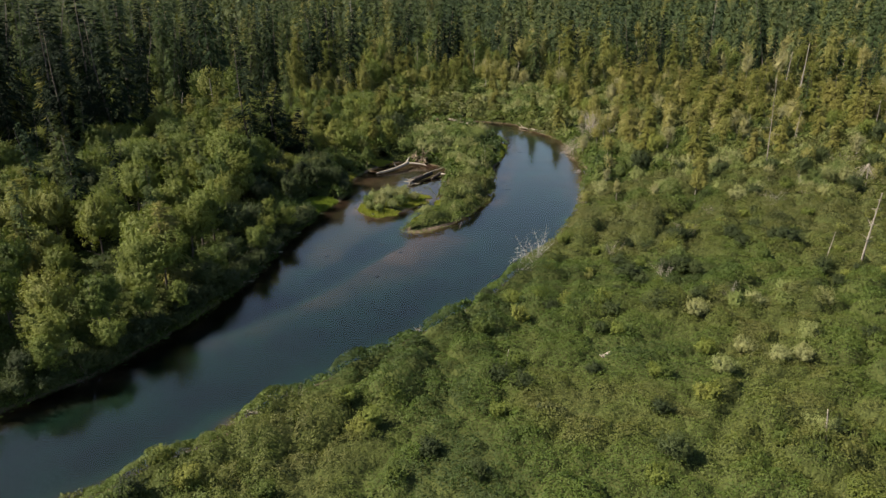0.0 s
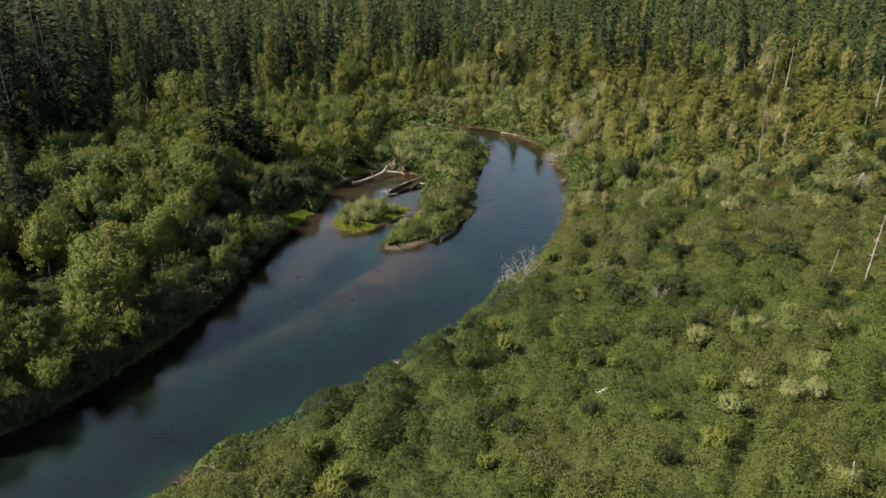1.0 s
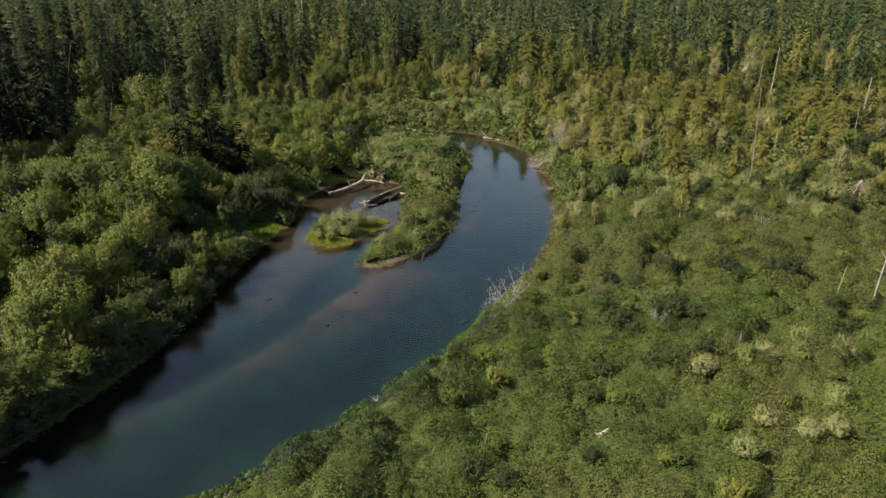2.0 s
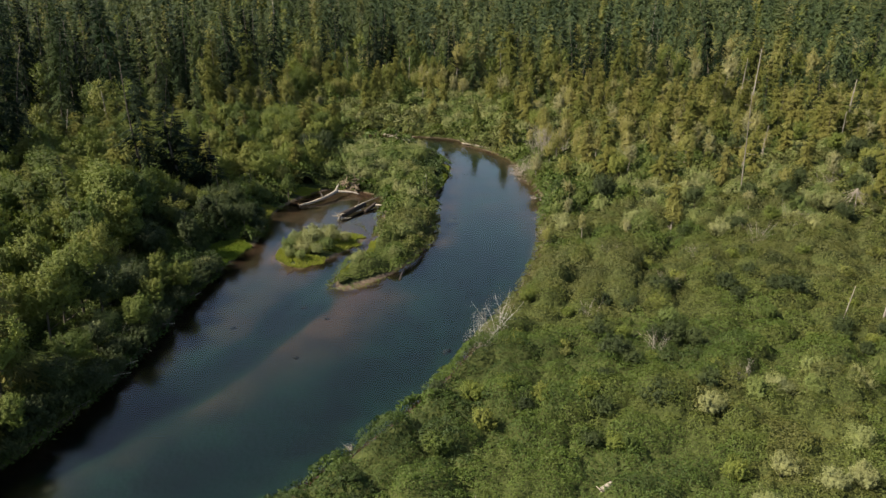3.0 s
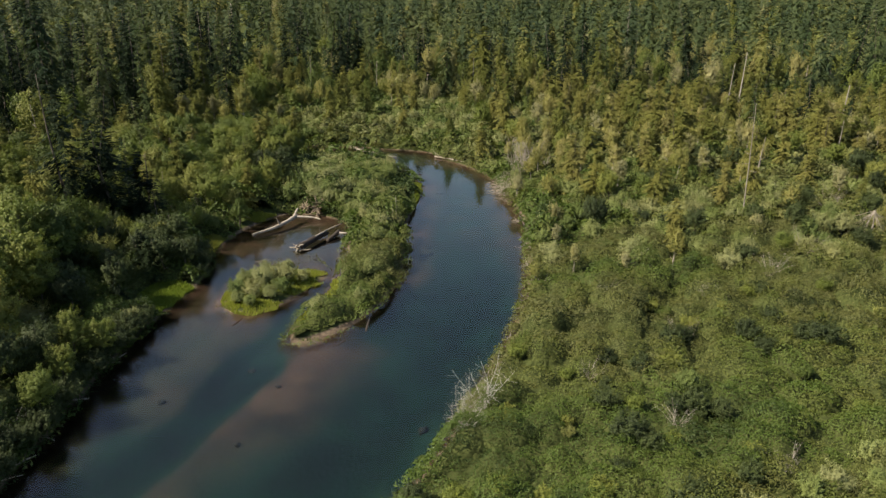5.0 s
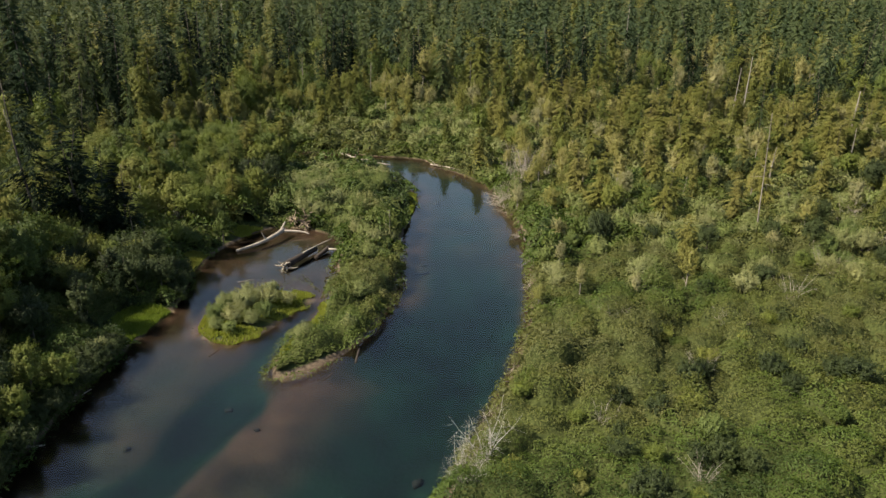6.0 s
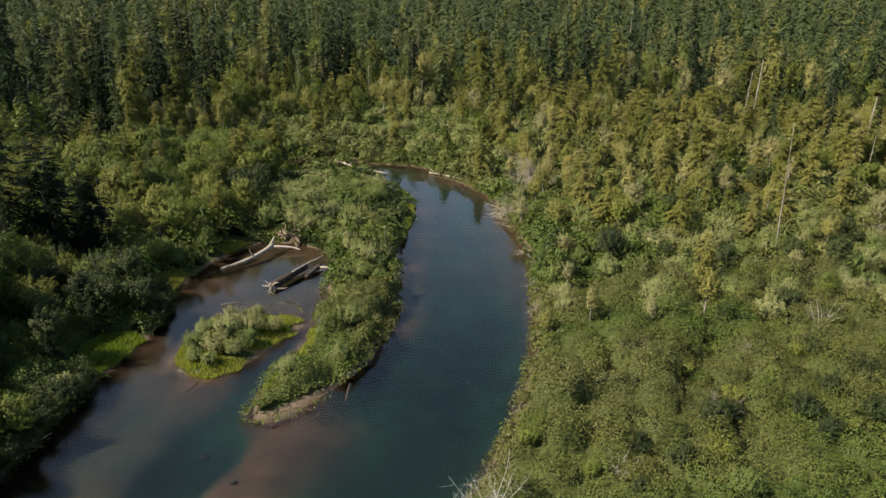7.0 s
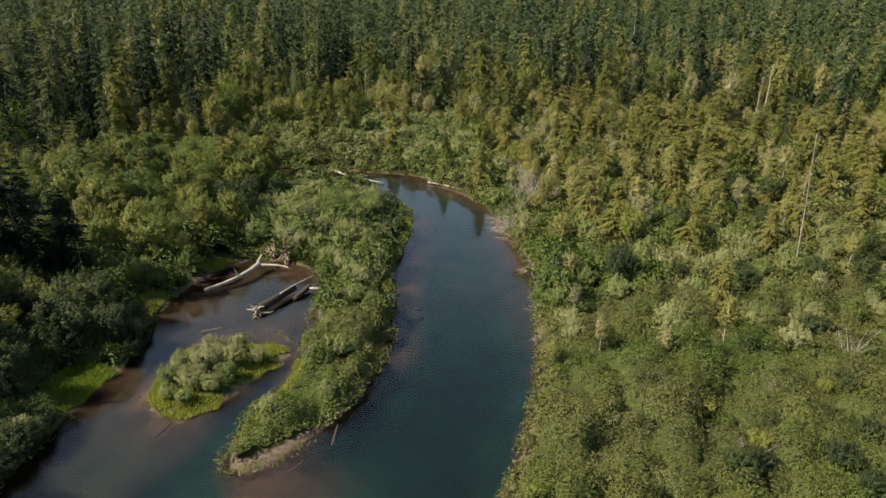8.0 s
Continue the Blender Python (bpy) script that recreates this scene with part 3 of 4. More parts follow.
def thicket(name, x, y, size, label, over=0.8, dense=True):
    d = wet(x, y)
    keep = (d < over * rng.uniform(-1.0, 1.0, x.shape)) & ~(np.hypot((x + 7.0) / 6.5, (y - 103.3) / 6.5) < 1)
    keep &= ~((d > -0.6) & (np.hypot(x + 13, y - 128) < 6)) & ~grassy(x, y)
    x, y, d = x[keep], y[keep], d[keep]
    h = thicket_height(x, y)
    full = rng.uniform(size=x.shape) < 0.4 + 0.6 * step(0.2, 0.85, h)          # hollows are thinly leaved
    x, y, d, h = x[full], y[full], d[full], h[full]
    e = 0.1
    n = unit(np.stack([-(thicket_height(x + e, y) - h) / e, -(thicket_height(x, y + e) - h) / e, np.full_like(x, 1.2)], 1))
    shore = step(-1.2, 1.4, -d)
    z = np.maximum(land(x, y, d), 0.02) + h * (0.3 + 0.7 * shore) * rng.uniform(0.6, 1.1, x.shape) ** 0.5
    v = leaves(np.stack([x, y, z], 1), n, size * (0.78 + 0.5 * wavy(x, y, 2.4, 61)), wide=0.42, loose=0.42)
    tint = thicket_tint(x, y)
    # the dense twiggy mass under the leaves: an added sheet, dark to give shaded gaps
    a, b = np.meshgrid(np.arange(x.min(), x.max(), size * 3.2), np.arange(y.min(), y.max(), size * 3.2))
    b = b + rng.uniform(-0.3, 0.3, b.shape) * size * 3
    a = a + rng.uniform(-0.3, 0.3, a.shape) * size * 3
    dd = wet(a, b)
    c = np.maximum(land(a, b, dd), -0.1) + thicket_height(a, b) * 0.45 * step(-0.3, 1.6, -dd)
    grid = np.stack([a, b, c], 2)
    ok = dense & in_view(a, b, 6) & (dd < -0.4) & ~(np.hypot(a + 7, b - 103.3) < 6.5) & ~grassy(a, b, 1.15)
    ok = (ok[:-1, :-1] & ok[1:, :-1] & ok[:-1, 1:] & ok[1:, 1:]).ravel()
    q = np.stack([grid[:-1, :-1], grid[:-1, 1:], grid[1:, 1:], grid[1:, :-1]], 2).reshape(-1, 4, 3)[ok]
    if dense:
        tagged(new("thicket_twigs", crown_mesh("thicket_twigs", q.reshape(-1, 3), SHADE_TWIGS)), "added sheet of twigs and litter, coloured dark as shade between the leaves", "undergrowth", kind="stuff")
    return tagged(new(name, crown_mesh(name, v, WOODS["thicket"], tint)), label, "undergrowth", kind="stuff")


def random_places(x0, x1, y0, y1, per):
    n = int((x1 - x0) * (y1 - y0) * per)
    x, y = rng.uniform(x0, x1, n), rng.uniform(y0, y1, n)
    k = in_view(x, y, 4)
    return x[k], y[k]


x, y = random_places(-42, 62, 24, 74, 150)
thicket("bramble_thicket", x, y, 0.085, "dense green bramble and sapling thicket nearest the flight")
x, y = random_places(-42, 62, 74, 112, 100)
thicket("bramble_thicket", x, y, 0.1, "dense green bramble and sapling thicket covering the riverbank")
x, y = random_places(-95, 120, 60, 150, 17)
k = (x < -42) | (x > 62) | (y > 112)
x, y = x[k], y[k]
thicket("bramble_thicket", x, y, 0.25, "dense olive-green thicket on the wider valley floor")
x, y = random_places(-130, 170, 150, 250, 6)
thicket("bramble_thicket", x, y, 0.4, "far grey-green thicket of the valley floor")

x, y = rng.uniform(-110, 130, 90000), rng.uniform(-60, 130, 90000)
k = ~in_view(x, y, 3) & ~((np.abs(x - 5) < 48) & (y > -8) & (y < 26))
thicket("bramble_thicket", x[k], y[k], 0.6, "coarse green thicket of the banks beside the flight", dense=False)

x, y = rng.uniform(-43, 53, 70000), rng.uniform(-8, 26, 70000)
thicket("bramble_thicket", x, y, 0.23, "green bramble thicket below the start of the flight", dense=False)

line = SHORE_LINE[(SHORE_LINE[:, 1] > 30) & (SHORE_LINE[:, 0] > -45)]
pick = rng.integers(0, len(line) - 1, 170000)
gap = np.hypot(*(line[pick + 1] - line[pick]).T)
near = rng.uniform(0, 6, pick.size) < gap
spot = line[pick] + (line[pick + 1] - line[pick]) * rng.uniform(0, 1, (pick.size, 1)) + rng.normal(0, 0.6, (pick.size, 2))
thicket("shore_thicket", spot[near, 0], spot[near, 1], 0.17, "leafy bramble fringe hanging over the water's edge", 1.0, False)

# ---- shrubs, trees, woods ----
KINDS = {"alder": alder, "pale": pale, "willow": willow, "spruce": spruce, "olive": olive}
far_trees = {k: [] for k in KINDS}
counts = {k: 0 for k in KINDS}
CAPS = {"alder": 300, "pale": 260, "willow": 290, "spruce": 220, "olive": 290}


def plant(kind, x, y, scale, tall=1.0, near=True):
    if near and counts[kind] < CAPS[kind]:
        counts[kind] += 1
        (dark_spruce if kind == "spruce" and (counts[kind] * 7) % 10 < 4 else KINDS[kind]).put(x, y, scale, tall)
    else:
        far_trees[kind].append((x, y, scale, tall))


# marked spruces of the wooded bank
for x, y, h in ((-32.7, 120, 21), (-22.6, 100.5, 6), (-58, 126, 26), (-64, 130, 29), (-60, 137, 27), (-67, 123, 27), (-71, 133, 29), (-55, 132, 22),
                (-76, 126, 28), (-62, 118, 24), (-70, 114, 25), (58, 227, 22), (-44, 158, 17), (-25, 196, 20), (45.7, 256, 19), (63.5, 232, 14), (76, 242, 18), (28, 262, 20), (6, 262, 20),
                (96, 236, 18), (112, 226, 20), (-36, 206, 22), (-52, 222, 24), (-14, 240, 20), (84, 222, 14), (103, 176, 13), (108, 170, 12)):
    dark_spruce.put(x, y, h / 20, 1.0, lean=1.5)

# the stand beside the backwater: broad cedars in shade-darkened needles, a mossy hemlock, bright alders before them
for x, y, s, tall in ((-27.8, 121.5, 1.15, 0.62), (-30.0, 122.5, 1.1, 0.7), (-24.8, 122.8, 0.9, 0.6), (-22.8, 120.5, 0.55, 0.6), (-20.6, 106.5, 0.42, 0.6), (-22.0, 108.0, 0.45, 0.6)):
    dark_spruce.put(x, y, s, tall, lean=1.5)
for x, y, s, tall in ((-34.3, 114.2, 1.15, 1.15), (-33.0, 111.6, 0.9, 1.0)):
    olive.put(x, y, s, tall)
for x, y, s in ((-31.0, 102.0, 1.5), (-32.4, 106.0, 1.6), (-30.6, 97.6, 1.45), (-29.6, 104.6, 1.4), (-31.4, 93.0, 1.4), (-30.0, 110.0, 1.3), (-28.6, 113.2, 1.0), (-25.6, 113.6, 0.8), (-23.2, 112.4, 0.7), (-21.0, 113.8, 0.75), (-30.5, 108.6, 0.8), (-26.4, 107.8, 0.75)):
    alder.put(x, y, s)

# pale thin-leaved stand above the brushwood of the outer bank
for x, y, s in ((31.5, 143.0, 0.62), (33.6, 146.5, 0.75), (35.2, 150.2, 0.8), (32.4, 153.0, 0.7), (37.4, 147.0, 0.72), (36.0, 141.4, 0.66), (39.5, 152.6, 0.8), (34.4, 157.6, 0.75),
                (38.6, 159.4, 0.85), (42.4, 156.4, 0.8), (30.8, 158.2, 0.6), (41.0, 146.2, 0.7)):
    pale.put(x, y, s)

# marked trees and shrubs of the valley, their dark leaves partly standing in for shadow pockets
for x, y, s in ((82.9, 127, 1.1), (82.8, 132.3, 1.2), (86.5, 128.5, 1.2), (79.5, 124, 0.9), (65.6, 141.4, 1.0), (39.5, 115.5, 0.6), (45.4, 112.5, 0.7), (38.2, 99.5, 0.5), (48.2, 158.7, 0.9),
                (62.4, 104.0, 0.6), (41.5, 112.8, 0.65), (132, 208, 1.2), (66.5, 99.5, 0.5)):
    shade_tree.put(x, y, s)
for x, y, s in ((42.3, 81.8, 1.3), (41.0, 83.0, 1.0), (29.3, 84.4, 1.1), (22.4, 82.8, 0.8), (19.9, 70.6, 1.2), (20.8, 69.8, 0.9), (21.0, 63.4, 1.1), (26.3, 73.8, 1.0), (19.8, 75.4, 0.9),
                (37.9, 111.8, 1.1), (46.7, 102.0, 1.2), (27.5, 96.2, 0.9), (29.2, 92.7, 1.0), (42.7, 91.9, 1.0)):
    shade_shrub.put(x, y, s)

# shrubs and trees of the two banks and the valley floor
px, py, pr = scatter(-140, 180, 24, 250, 3.0, 21)
pd = wet(px, py)
pe = conifer_edge(px, py)
order = np.argsort(np.hypot(px - 4, py - 40))
for q in order:
    x, y, r, d = float(px[q]), float(py[q]), float(pr[q]), float(pd[q])
    if d > -0.5 or not in_view(x, y) or pe[q] > 0 or math.hypot(x + 7, y - 103.3) < 8 or math.hypot(x - 36, y - 150) < 8 or math.hypot(x - 6, y - 174) < 7 or math.hypot(x - 65, y - 104) < 5 or math.hypot(x - 58, y - 225) < 4.5 or grassy(x, y, 1.5):
        continue
    v, w = float(wavy(x, y, 14, 4)), float(wavy(x, y, 5, 9))
    if west(x, y):
        if x > -8 and y > 85:          # the tongue of land between backwater and river
            if y < 160 and d < (-4.2 if x > 7 and y > 128 else -1.4):
                plant("willow", x, y, (0.55 + 0.45 * min(1, -d / 4)) * (0.7 + 0.4 * r + 0.55 * float(step(112, 135, y)) - 0.6 * float(step(142, 158, y))))
        elif -28.5 < x < -17 and 93 < y < 126:          # the stand beside the backwater, taller trees' shade put into dark leaves
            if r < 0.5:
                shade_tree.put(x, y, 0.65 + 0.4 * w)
            elif r < 0.55:
                plant("willow", x, y, 0.8 + 0.4 * w)
            elif r < 0.68:
                plant("alder", x, y, 0.55 + 0.4 * w)
        elif d > -5 and y < 97 and x < -16:
            low = 0.72 if d > -3.4 else 1.0
            if r < 0.3:
                shade_tree.put(x, y, (0.65 + 0.35 * w) * low)
            elif r < 0.85:
                plant("alder", x, y, (0.65 + 0.4 * w) * low)
            else:
                plant("willow", x, y, 0.7 + 0.4 * w)
        elif d > -4:
            plant("willow" if r < 0.55 else "alder", x, y, (0.8 + 0.6 * r) if r < 0.55 else 0.42 + 0.25 * r)
        elif r < 0.05:
            shade_tree.put(x, y, 0.7 + 0.5 * w)
        elif r < 0.5:
            plant("alder", x, y, 0.6 + 0.5 * w + 0.3 * v, 1.0 + 0.15 * float(step(-3, -7, d)) * float(step(110, 90, y)))
        elif r < 0.56:
            plant("olive", x, y, 0.7 + 0.5 * w)
        elif r < 0.6 and d < -12:
            plant("spruce", x, y, 0.45 + 0.35 * w)
        elif r < 0.75:
            plant("willow", x, y, 1.0 + 0.3 * w)
    elif y < 100:
        if r < 0.18 + 0.16 * v:
            if v + w > 1.35:
                plant("willow", x, y, 0.35 + 0.6 * w + 0.4 * r)
            else:
                sapling.put(x, y, 0.45 + 0.5 * w)
        elif r < 0.27 + 0.2 * v:
            shade_shrub.put(x, y, 0.4 + 0.65 * w)
    elif x > 32 and y < 235:
        grown = float(step(95, 150, y))
        if r > 0.985:
            shade_tree.put(x, y, 0.6 + 0.6 * w)
        elif r > 0.955 and y > 165:
            plant("spruce", x, y, 0.35 + 0.4 * w)
        elif r < 0.03 + 0.15 * grown:
            plant("olive", x, y, (0.5 + 0.6 * w) * (0.75 + 0.5 * grown))
        elif r < 0.14 + 0.18 * grown:
            plant("pale" if v > 0.27 else "alder", x, y, 0.4 + 0.4 * w + 0.3 * grown)
        elif r < 0.75:
            plant("willow", x, y, 0.7 + 0.7 * w)
    elif x <= 33 and y < 163:          # the outer bank of the bend
        if r < 0.1 * float(step(118, 140, y)):
            plant("olive", x, y, 0.5 + 0.4 * w)
        elif r < 0.14:
            plant("pale", x, y, 0.35 + 0.35 * float(step(110, 145, y)) + 0.2 * w)
        elif r < 0.55:
            plant("willow", x, y, 0.55 + 0.5 * w)
    else:
        edge = float(step(-40, -4, pe[q]))
        if r < 0.03 * edge:
            plant("spruce", x, y, 0.6 + 0.4 * w)
        elif r < 0.04 + 0.12 * edge:
            plant("olive", x, y, 0.6 + 0.7 * w, 1.15)
        elif r < 0.05 + 0.36 * edge:
            plant("pale" if v > 0.35 else "alder", x, y, 0.55 + 1.0 * w * w + 0.3 * r, 1.1)
        elif r < 0.75:
            plant("willow", x, y, 0.8 + 0.7 * w)

# shrubs leaning over the water along the wooded bank, coloured dark for its shaded side
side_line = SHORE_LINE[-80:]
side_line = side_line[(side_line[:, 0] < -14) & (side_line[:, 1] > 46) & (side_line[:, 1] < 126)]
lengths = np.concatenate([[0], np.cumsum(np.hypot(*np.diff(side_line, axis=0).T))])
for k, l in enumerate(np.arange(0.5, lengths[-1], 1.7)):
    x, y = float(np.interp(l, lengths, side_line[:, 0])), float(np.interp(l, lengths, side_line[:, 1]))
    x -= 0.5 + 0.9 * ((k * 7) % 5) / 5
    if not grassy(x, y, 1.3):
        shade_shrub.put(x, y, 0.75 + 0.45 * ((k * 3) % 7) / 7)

# spruce forest
px, py, pr = scatter(-280, 330, 80, 475, 7.6, 22)
pe, pd = conifer_edge(px, py), wet(px, py)
order = np.argsort(np.hypot(px, py - 40))
for q in order:
    x, y, r, e = float(px[q]), float(py[q]), float(pr[q]), float(pe[q])
    if e < 0 or pd[q] > -4 or not in_view(x, y):
        continue
    w = float(rng.uniform())
    patch = float(wavy(x, y, 19, 51))
    inner = float(step(4, 30, e)) * float(step(0.12, 0.5, patch + 0.12 * step(300, 360, y)))
    if r < 0.2 + 0.6 * inner:
        plant("spruce", x, y, 0.45 + 0.45 * w + 0.4 * patch, 1.05 + 0.35 * float(rng.uniform()))
    elif r < 0.5 + 0.36 * inner:
        plant("olive", x, y, 1.2 + 0.6 * w, 1.25)
    elif r < 0.98 - 0.04 * inner:
        plant("pale" if w < 0.5 and x > -30 else "alder", x, y, 1.15 + 0.6 * float(rng.uniform()), 1.15)

# islet and its willows
for x, y, s in ((-10.9, 100.2, 0.55), (-9.4, 99.6, 0.5), (-11.2, 102.4, 0.7), (-9.2, 101.6, 0.75), (-7.6, 101.2, 0.6), (-6.4, 102.8, 0.65), (-10.8, 104.8, 0.7),
                (-8.6, 104.2, 0.9), (-6.4, 105.0, 0.8), (-8.4, 106.8, 0.75), (-6.0, 107.2, 0.7), (-4.4, 105.6, 0.55), (-10.2, 106.6, 0.55)):
    willow.put(x, y, s * 1.15, 0.95, sink=0.1)


def woods(name, label, kind, close, far, border=285):
    """Many trees of one kind as one sheet of woods, each with its own tint; those deep in the forest are plainer."""
    out, tint = [], []
    for x, y, s, tall in far_trees[kind]:
        base = close if y < border else far
        v = base[int(rng.integers(len(base)))]
        a = rng.uniform(0, 2 * np.pi)
        z = float(land(np.array([x]), np.array([y]))[0])
        c, n = math.cos(a) * s, math.sin(a) * s
        out.append(np.stack([v[:, 0] * c - v[:, 1] * n + x, v[:, 0] * n + v[:, 1] * c + y, v[:, 2] * s * tall + z], 1))
        tint.append(np.full(len(v) // 4, rng.uniform()))
    if out:
        tagged(new(name, crown_mesh(name, np.concatenate(out), WOODS["broad" if kind == "alder" else kind], np.concatenate(tint))), label, "woods", kind="stuff")


woods("far_spruces", "dark spruce forest filling the far hillside", "spruce",
      [spruce_crown(20, 3.4, 18, s, 8, 1.4) for s in (80, 81, 82)], [spruce_crown(20, 3.5, 14, s, 5, 2.0) for s in (80, 81, 82)])
woods("far_hemlocks", "olive hemlock woods beyond the valley", "olive",
      [np.concatenate([spruce_crown(9, 2.6, 16, s, 8, 1.2, ragged=1.2), plume_crown(300, 1.6, 7.2, 0.6, 60, s, 0.2, rise=0.0, core=False)]) for s in (84, 85, 86)], [spruce_crown(9, 2.7, 12, s, 5, 1.7) for s in (84, 85)])
woods("far_alders", "green broadleaf trees along the far forest edge", "alder",
      [plume_crown(2000, 2.3, 5.6, 1.2, 140, s, 0.145, core=False) for s in (90, 91, 92)],
      [plume_crown(420, 2.3, 5.6, 1.2, 80, s, 0.32, core=False) for s in (90, 91)])
woods("far_yellowing_trees", "pale yellow-green trees along the far forest edge", "pale",
      [plume_crown(1500, 1.8, 6.2, 1.2, 130, s, 0.142, core=False) for s in (94, 95, 96)],
      [plume_crown(380, 1.8, 6.2, 1.2, 70, s, 0.3, core=False) for s in (94, 95)])
woods("far_willows", "grey-green willow scrub on the far valley floor", "willow",
      [plume_crown(850, 1.75, 2.6, 0.2, 90, s, 0.14, core=False) for s in (97, 98, 99)],
      [plume_crown(160, 1.75, 2.6, 0.2, 40, s, 0.34, core=False) for s in (97, 98)])


# ---- grass of the shores ----
def grass_patch(name, x, y, tall, label):
    d = wet(x, y)
    k = d < 0.35
    x, y, d = x[k], y[k], d[k]
    n = len(x)
    z = np.maximum(land(x, y, d), 0.0)
    a = rng.uniform(0, 2 * np.pi, n)
    h = tall * rng.uniform(0.5, 1.2, n)
    side = np.stack([np.cos(a), np.sin(a), a * 0], 1) * 0.045
    tip = np.stack([rng.normal(0, 0.25, n) * h, rng.normal(0, 0.25, n) * h, h], 1)
    p = np.stack([x, y, z], 1)
    v = np.stack([p - side, p + side, p + tip * 0.6 + side * 0.8, p + tip], 1).reshape(-1, 3)
    tagged(new(name, crown_mesh(name, v, GRASS)), label, "grass", kind="stuff")


def disc(cx, cy, rx, ry, count):
    a, r = rng.uniform(0, 2 * np.pi, count), np.sqrt(rng.uniform(0, 1, count))
    return cx + rx * r * np.cos(a), cy + ry * r * np.sin(a)


x, y = disc(-7, 103.3, 8, 9, 30000)
k = (wet(x, y) < -0.1 + 0.7 * (wavy(x, y, 1.3, 40) - 0.5)) | ((x > -4.2) & (y > 104.4))
k &= (wavy(x, y, 2.6, 44) > 0.2) & (mud_flat(x, y) < 0.3)
grass_patch("shore_grass", x[k], y[k], 0.3, "bright yellow-green grass fringing the small islet")
for cx, cy, rx, ry in GRASSY:
    x, y = disc(cx, cy, rx * 1.15, ry * 1.15, 9000)
    k = wet(x, y) < -0.25 + 0.5 * (wavy(x, y, 1.0, 41) - 0.5)
    x, y = x[k], y[k]
    grass_patch("shore_grass", x, y, 0.4, "bright yellow-green grass growing at the shallow shore")


# ---- dead wood ----
def bare_limb(length, radius, seed, twigs=4, bend=0.06, direction=(0, 0, 1), start=(0, 0, 0), taper=0.85, sides=7):
    """One crooked limb with side twigs as one mesh."""
    bm = bmesh.new()
    r = np.random.default_rng(seed)
    pts = wander(start, direction, length, 9, bend, r)
    tube(bm, pts, [radius * (1 - taper * k / 9) for k in range(10)], sides)
    main = (Vector(pts[-1]) - Vector(pts[0])).normalized()
    for i in range(twigs):
        j = int(r.integers(2, 9))
        out = Vector(r.normal(size=3))
        out = (out - main * out.dot(main)).normalized() + main * r.uniform(-0.2, 0.8)
        tw = wander(pts[j], out, length * r.uniform(0.08, 0.26), 4, 0.14, r)
        tube(bm, tw, [radius * 0.4 * (1 - taper * j / 10) * (1 - 0.75 * k / 4) for k in range(5)], 4)
    return bm


def snag(x, y, height, radius, seed, label, mat=None, twigs=7, lean=(0, 0)):
    ob = new("dead_snag")
    ob.matrix_basis = pose(x, y, float(land(x, y)) - 0.2, lean[0], lean[1], 0)
    tagged(ob, label, "dead tree", "standing dead trees")
    trunk = part("trunk", bm_mesh("trunk", bare_limb(height, radius, seed, 0, 0.006, taper=0.7), mat or SNAGWOOD), ob)
    r = np.random.default_rng(seed)
    for i in range(twigs):
        a, f = r.uniform(0, 2 * math.pi), r.uniform(0.35, 0.95)
        bm = bare_limb(height * r.uniform(0.06, 0.16) * (1.3 - f), radius * 0.3, seed * 50 + i, 2, 0.12,
                       (math.cos(a), math.sin(a), r.uniform(-0.3, 0.5)), (0, 0, height * f), sides=5)
        part("branch", bm_mesh("branch", bm, mat or SNAGWOOD), trunk)
    return ob


for x, y, h, rad, tw, lean in ((55.1, 118.0, 16.2, 0.1, 6, (0, -3.2)), (98, 197, 16, 0.2, 9, (0, 2)), (86, 181, 15, 0.18, 8, (1, 2)), (105, 168, 12, 0.24, 3, (0, 2)),
                               (47.3, 75, 9.0, 0.14, 14, (3, 1)), (43.2, 75.0, 4.5, 0.07, 3, (2, 4)), (-34, 284, 25, 0.28, 5, (0, -2)), (121, 330, 24, 0.28, 5, (0, 0)),
                               (37, 230, 12, 0.16, 7, (0, 0)), (10, 232, 11, 0.15, 8, (0, 1)), (-8, 236, 12, 0.16, 6, (0, 0)), (-56, 150, 9, 0.12, 6, (0, 12)),
                               (-50, 158, 11, 0.13, 5, (0, -6)), (26.3, 41.5, 3.5, 0.1, 4, (4, -10)), (5.0, 52.8, 2.6, 0.05, 5, (8, 5)), (92, 150, 8, 0.1, 9, (0, 0)),
                               (70, 140, 7, 0.1, 9, (0, 5)), (-24, 128, 7, 0.09, 8, (0, 3)), (-14, 178, 8, 0.1, 8, (0, 0)), (7.4, 123, 4.6, 0.06, 6, (0, 0)), (6.9, 124.2, 4.2, 0.05, 6, (0, 3))):
    snag(x, y, h, rad, int(abs(x) * 7 + y), "tall grey weathered dead snag standing bare above the green thicket" if h > 8 else "thin pale dead sapling standing bare in the thicket", twigs=tw, lean=lean)


def dead_shrub(x, y, height, count, seed, label, mat, fan=0.5, turn=(0, 0), z=None, thick=1.0, twigs=11):
    """Bare branches rising from one root."""
    ob = new("dead_shrub")
    ob.matrix_basis = pose(x, y, (float(land(x, y)) if z is None else z) - 0.1, turn[0], turn[1], 0)
    tagged(ob, label, "dead shrub", "bare dead shrubs")
    r = np.random.default_rng(seed)
    for i in range(count):
        a = r.uniform(0, 2 * math.pi)
        bm = bare_limb(height * r.uniform(0.6, 1.05), (0.0065 * height + 0.014) * thick, seed * 40 + i, twigs, 0.09,
                       (math.cos(a) * fan, math.sin(a) * fan, 1), sides=5)
        part("branch", bm_mesh("branch", bm, mat), ob)
    return ob


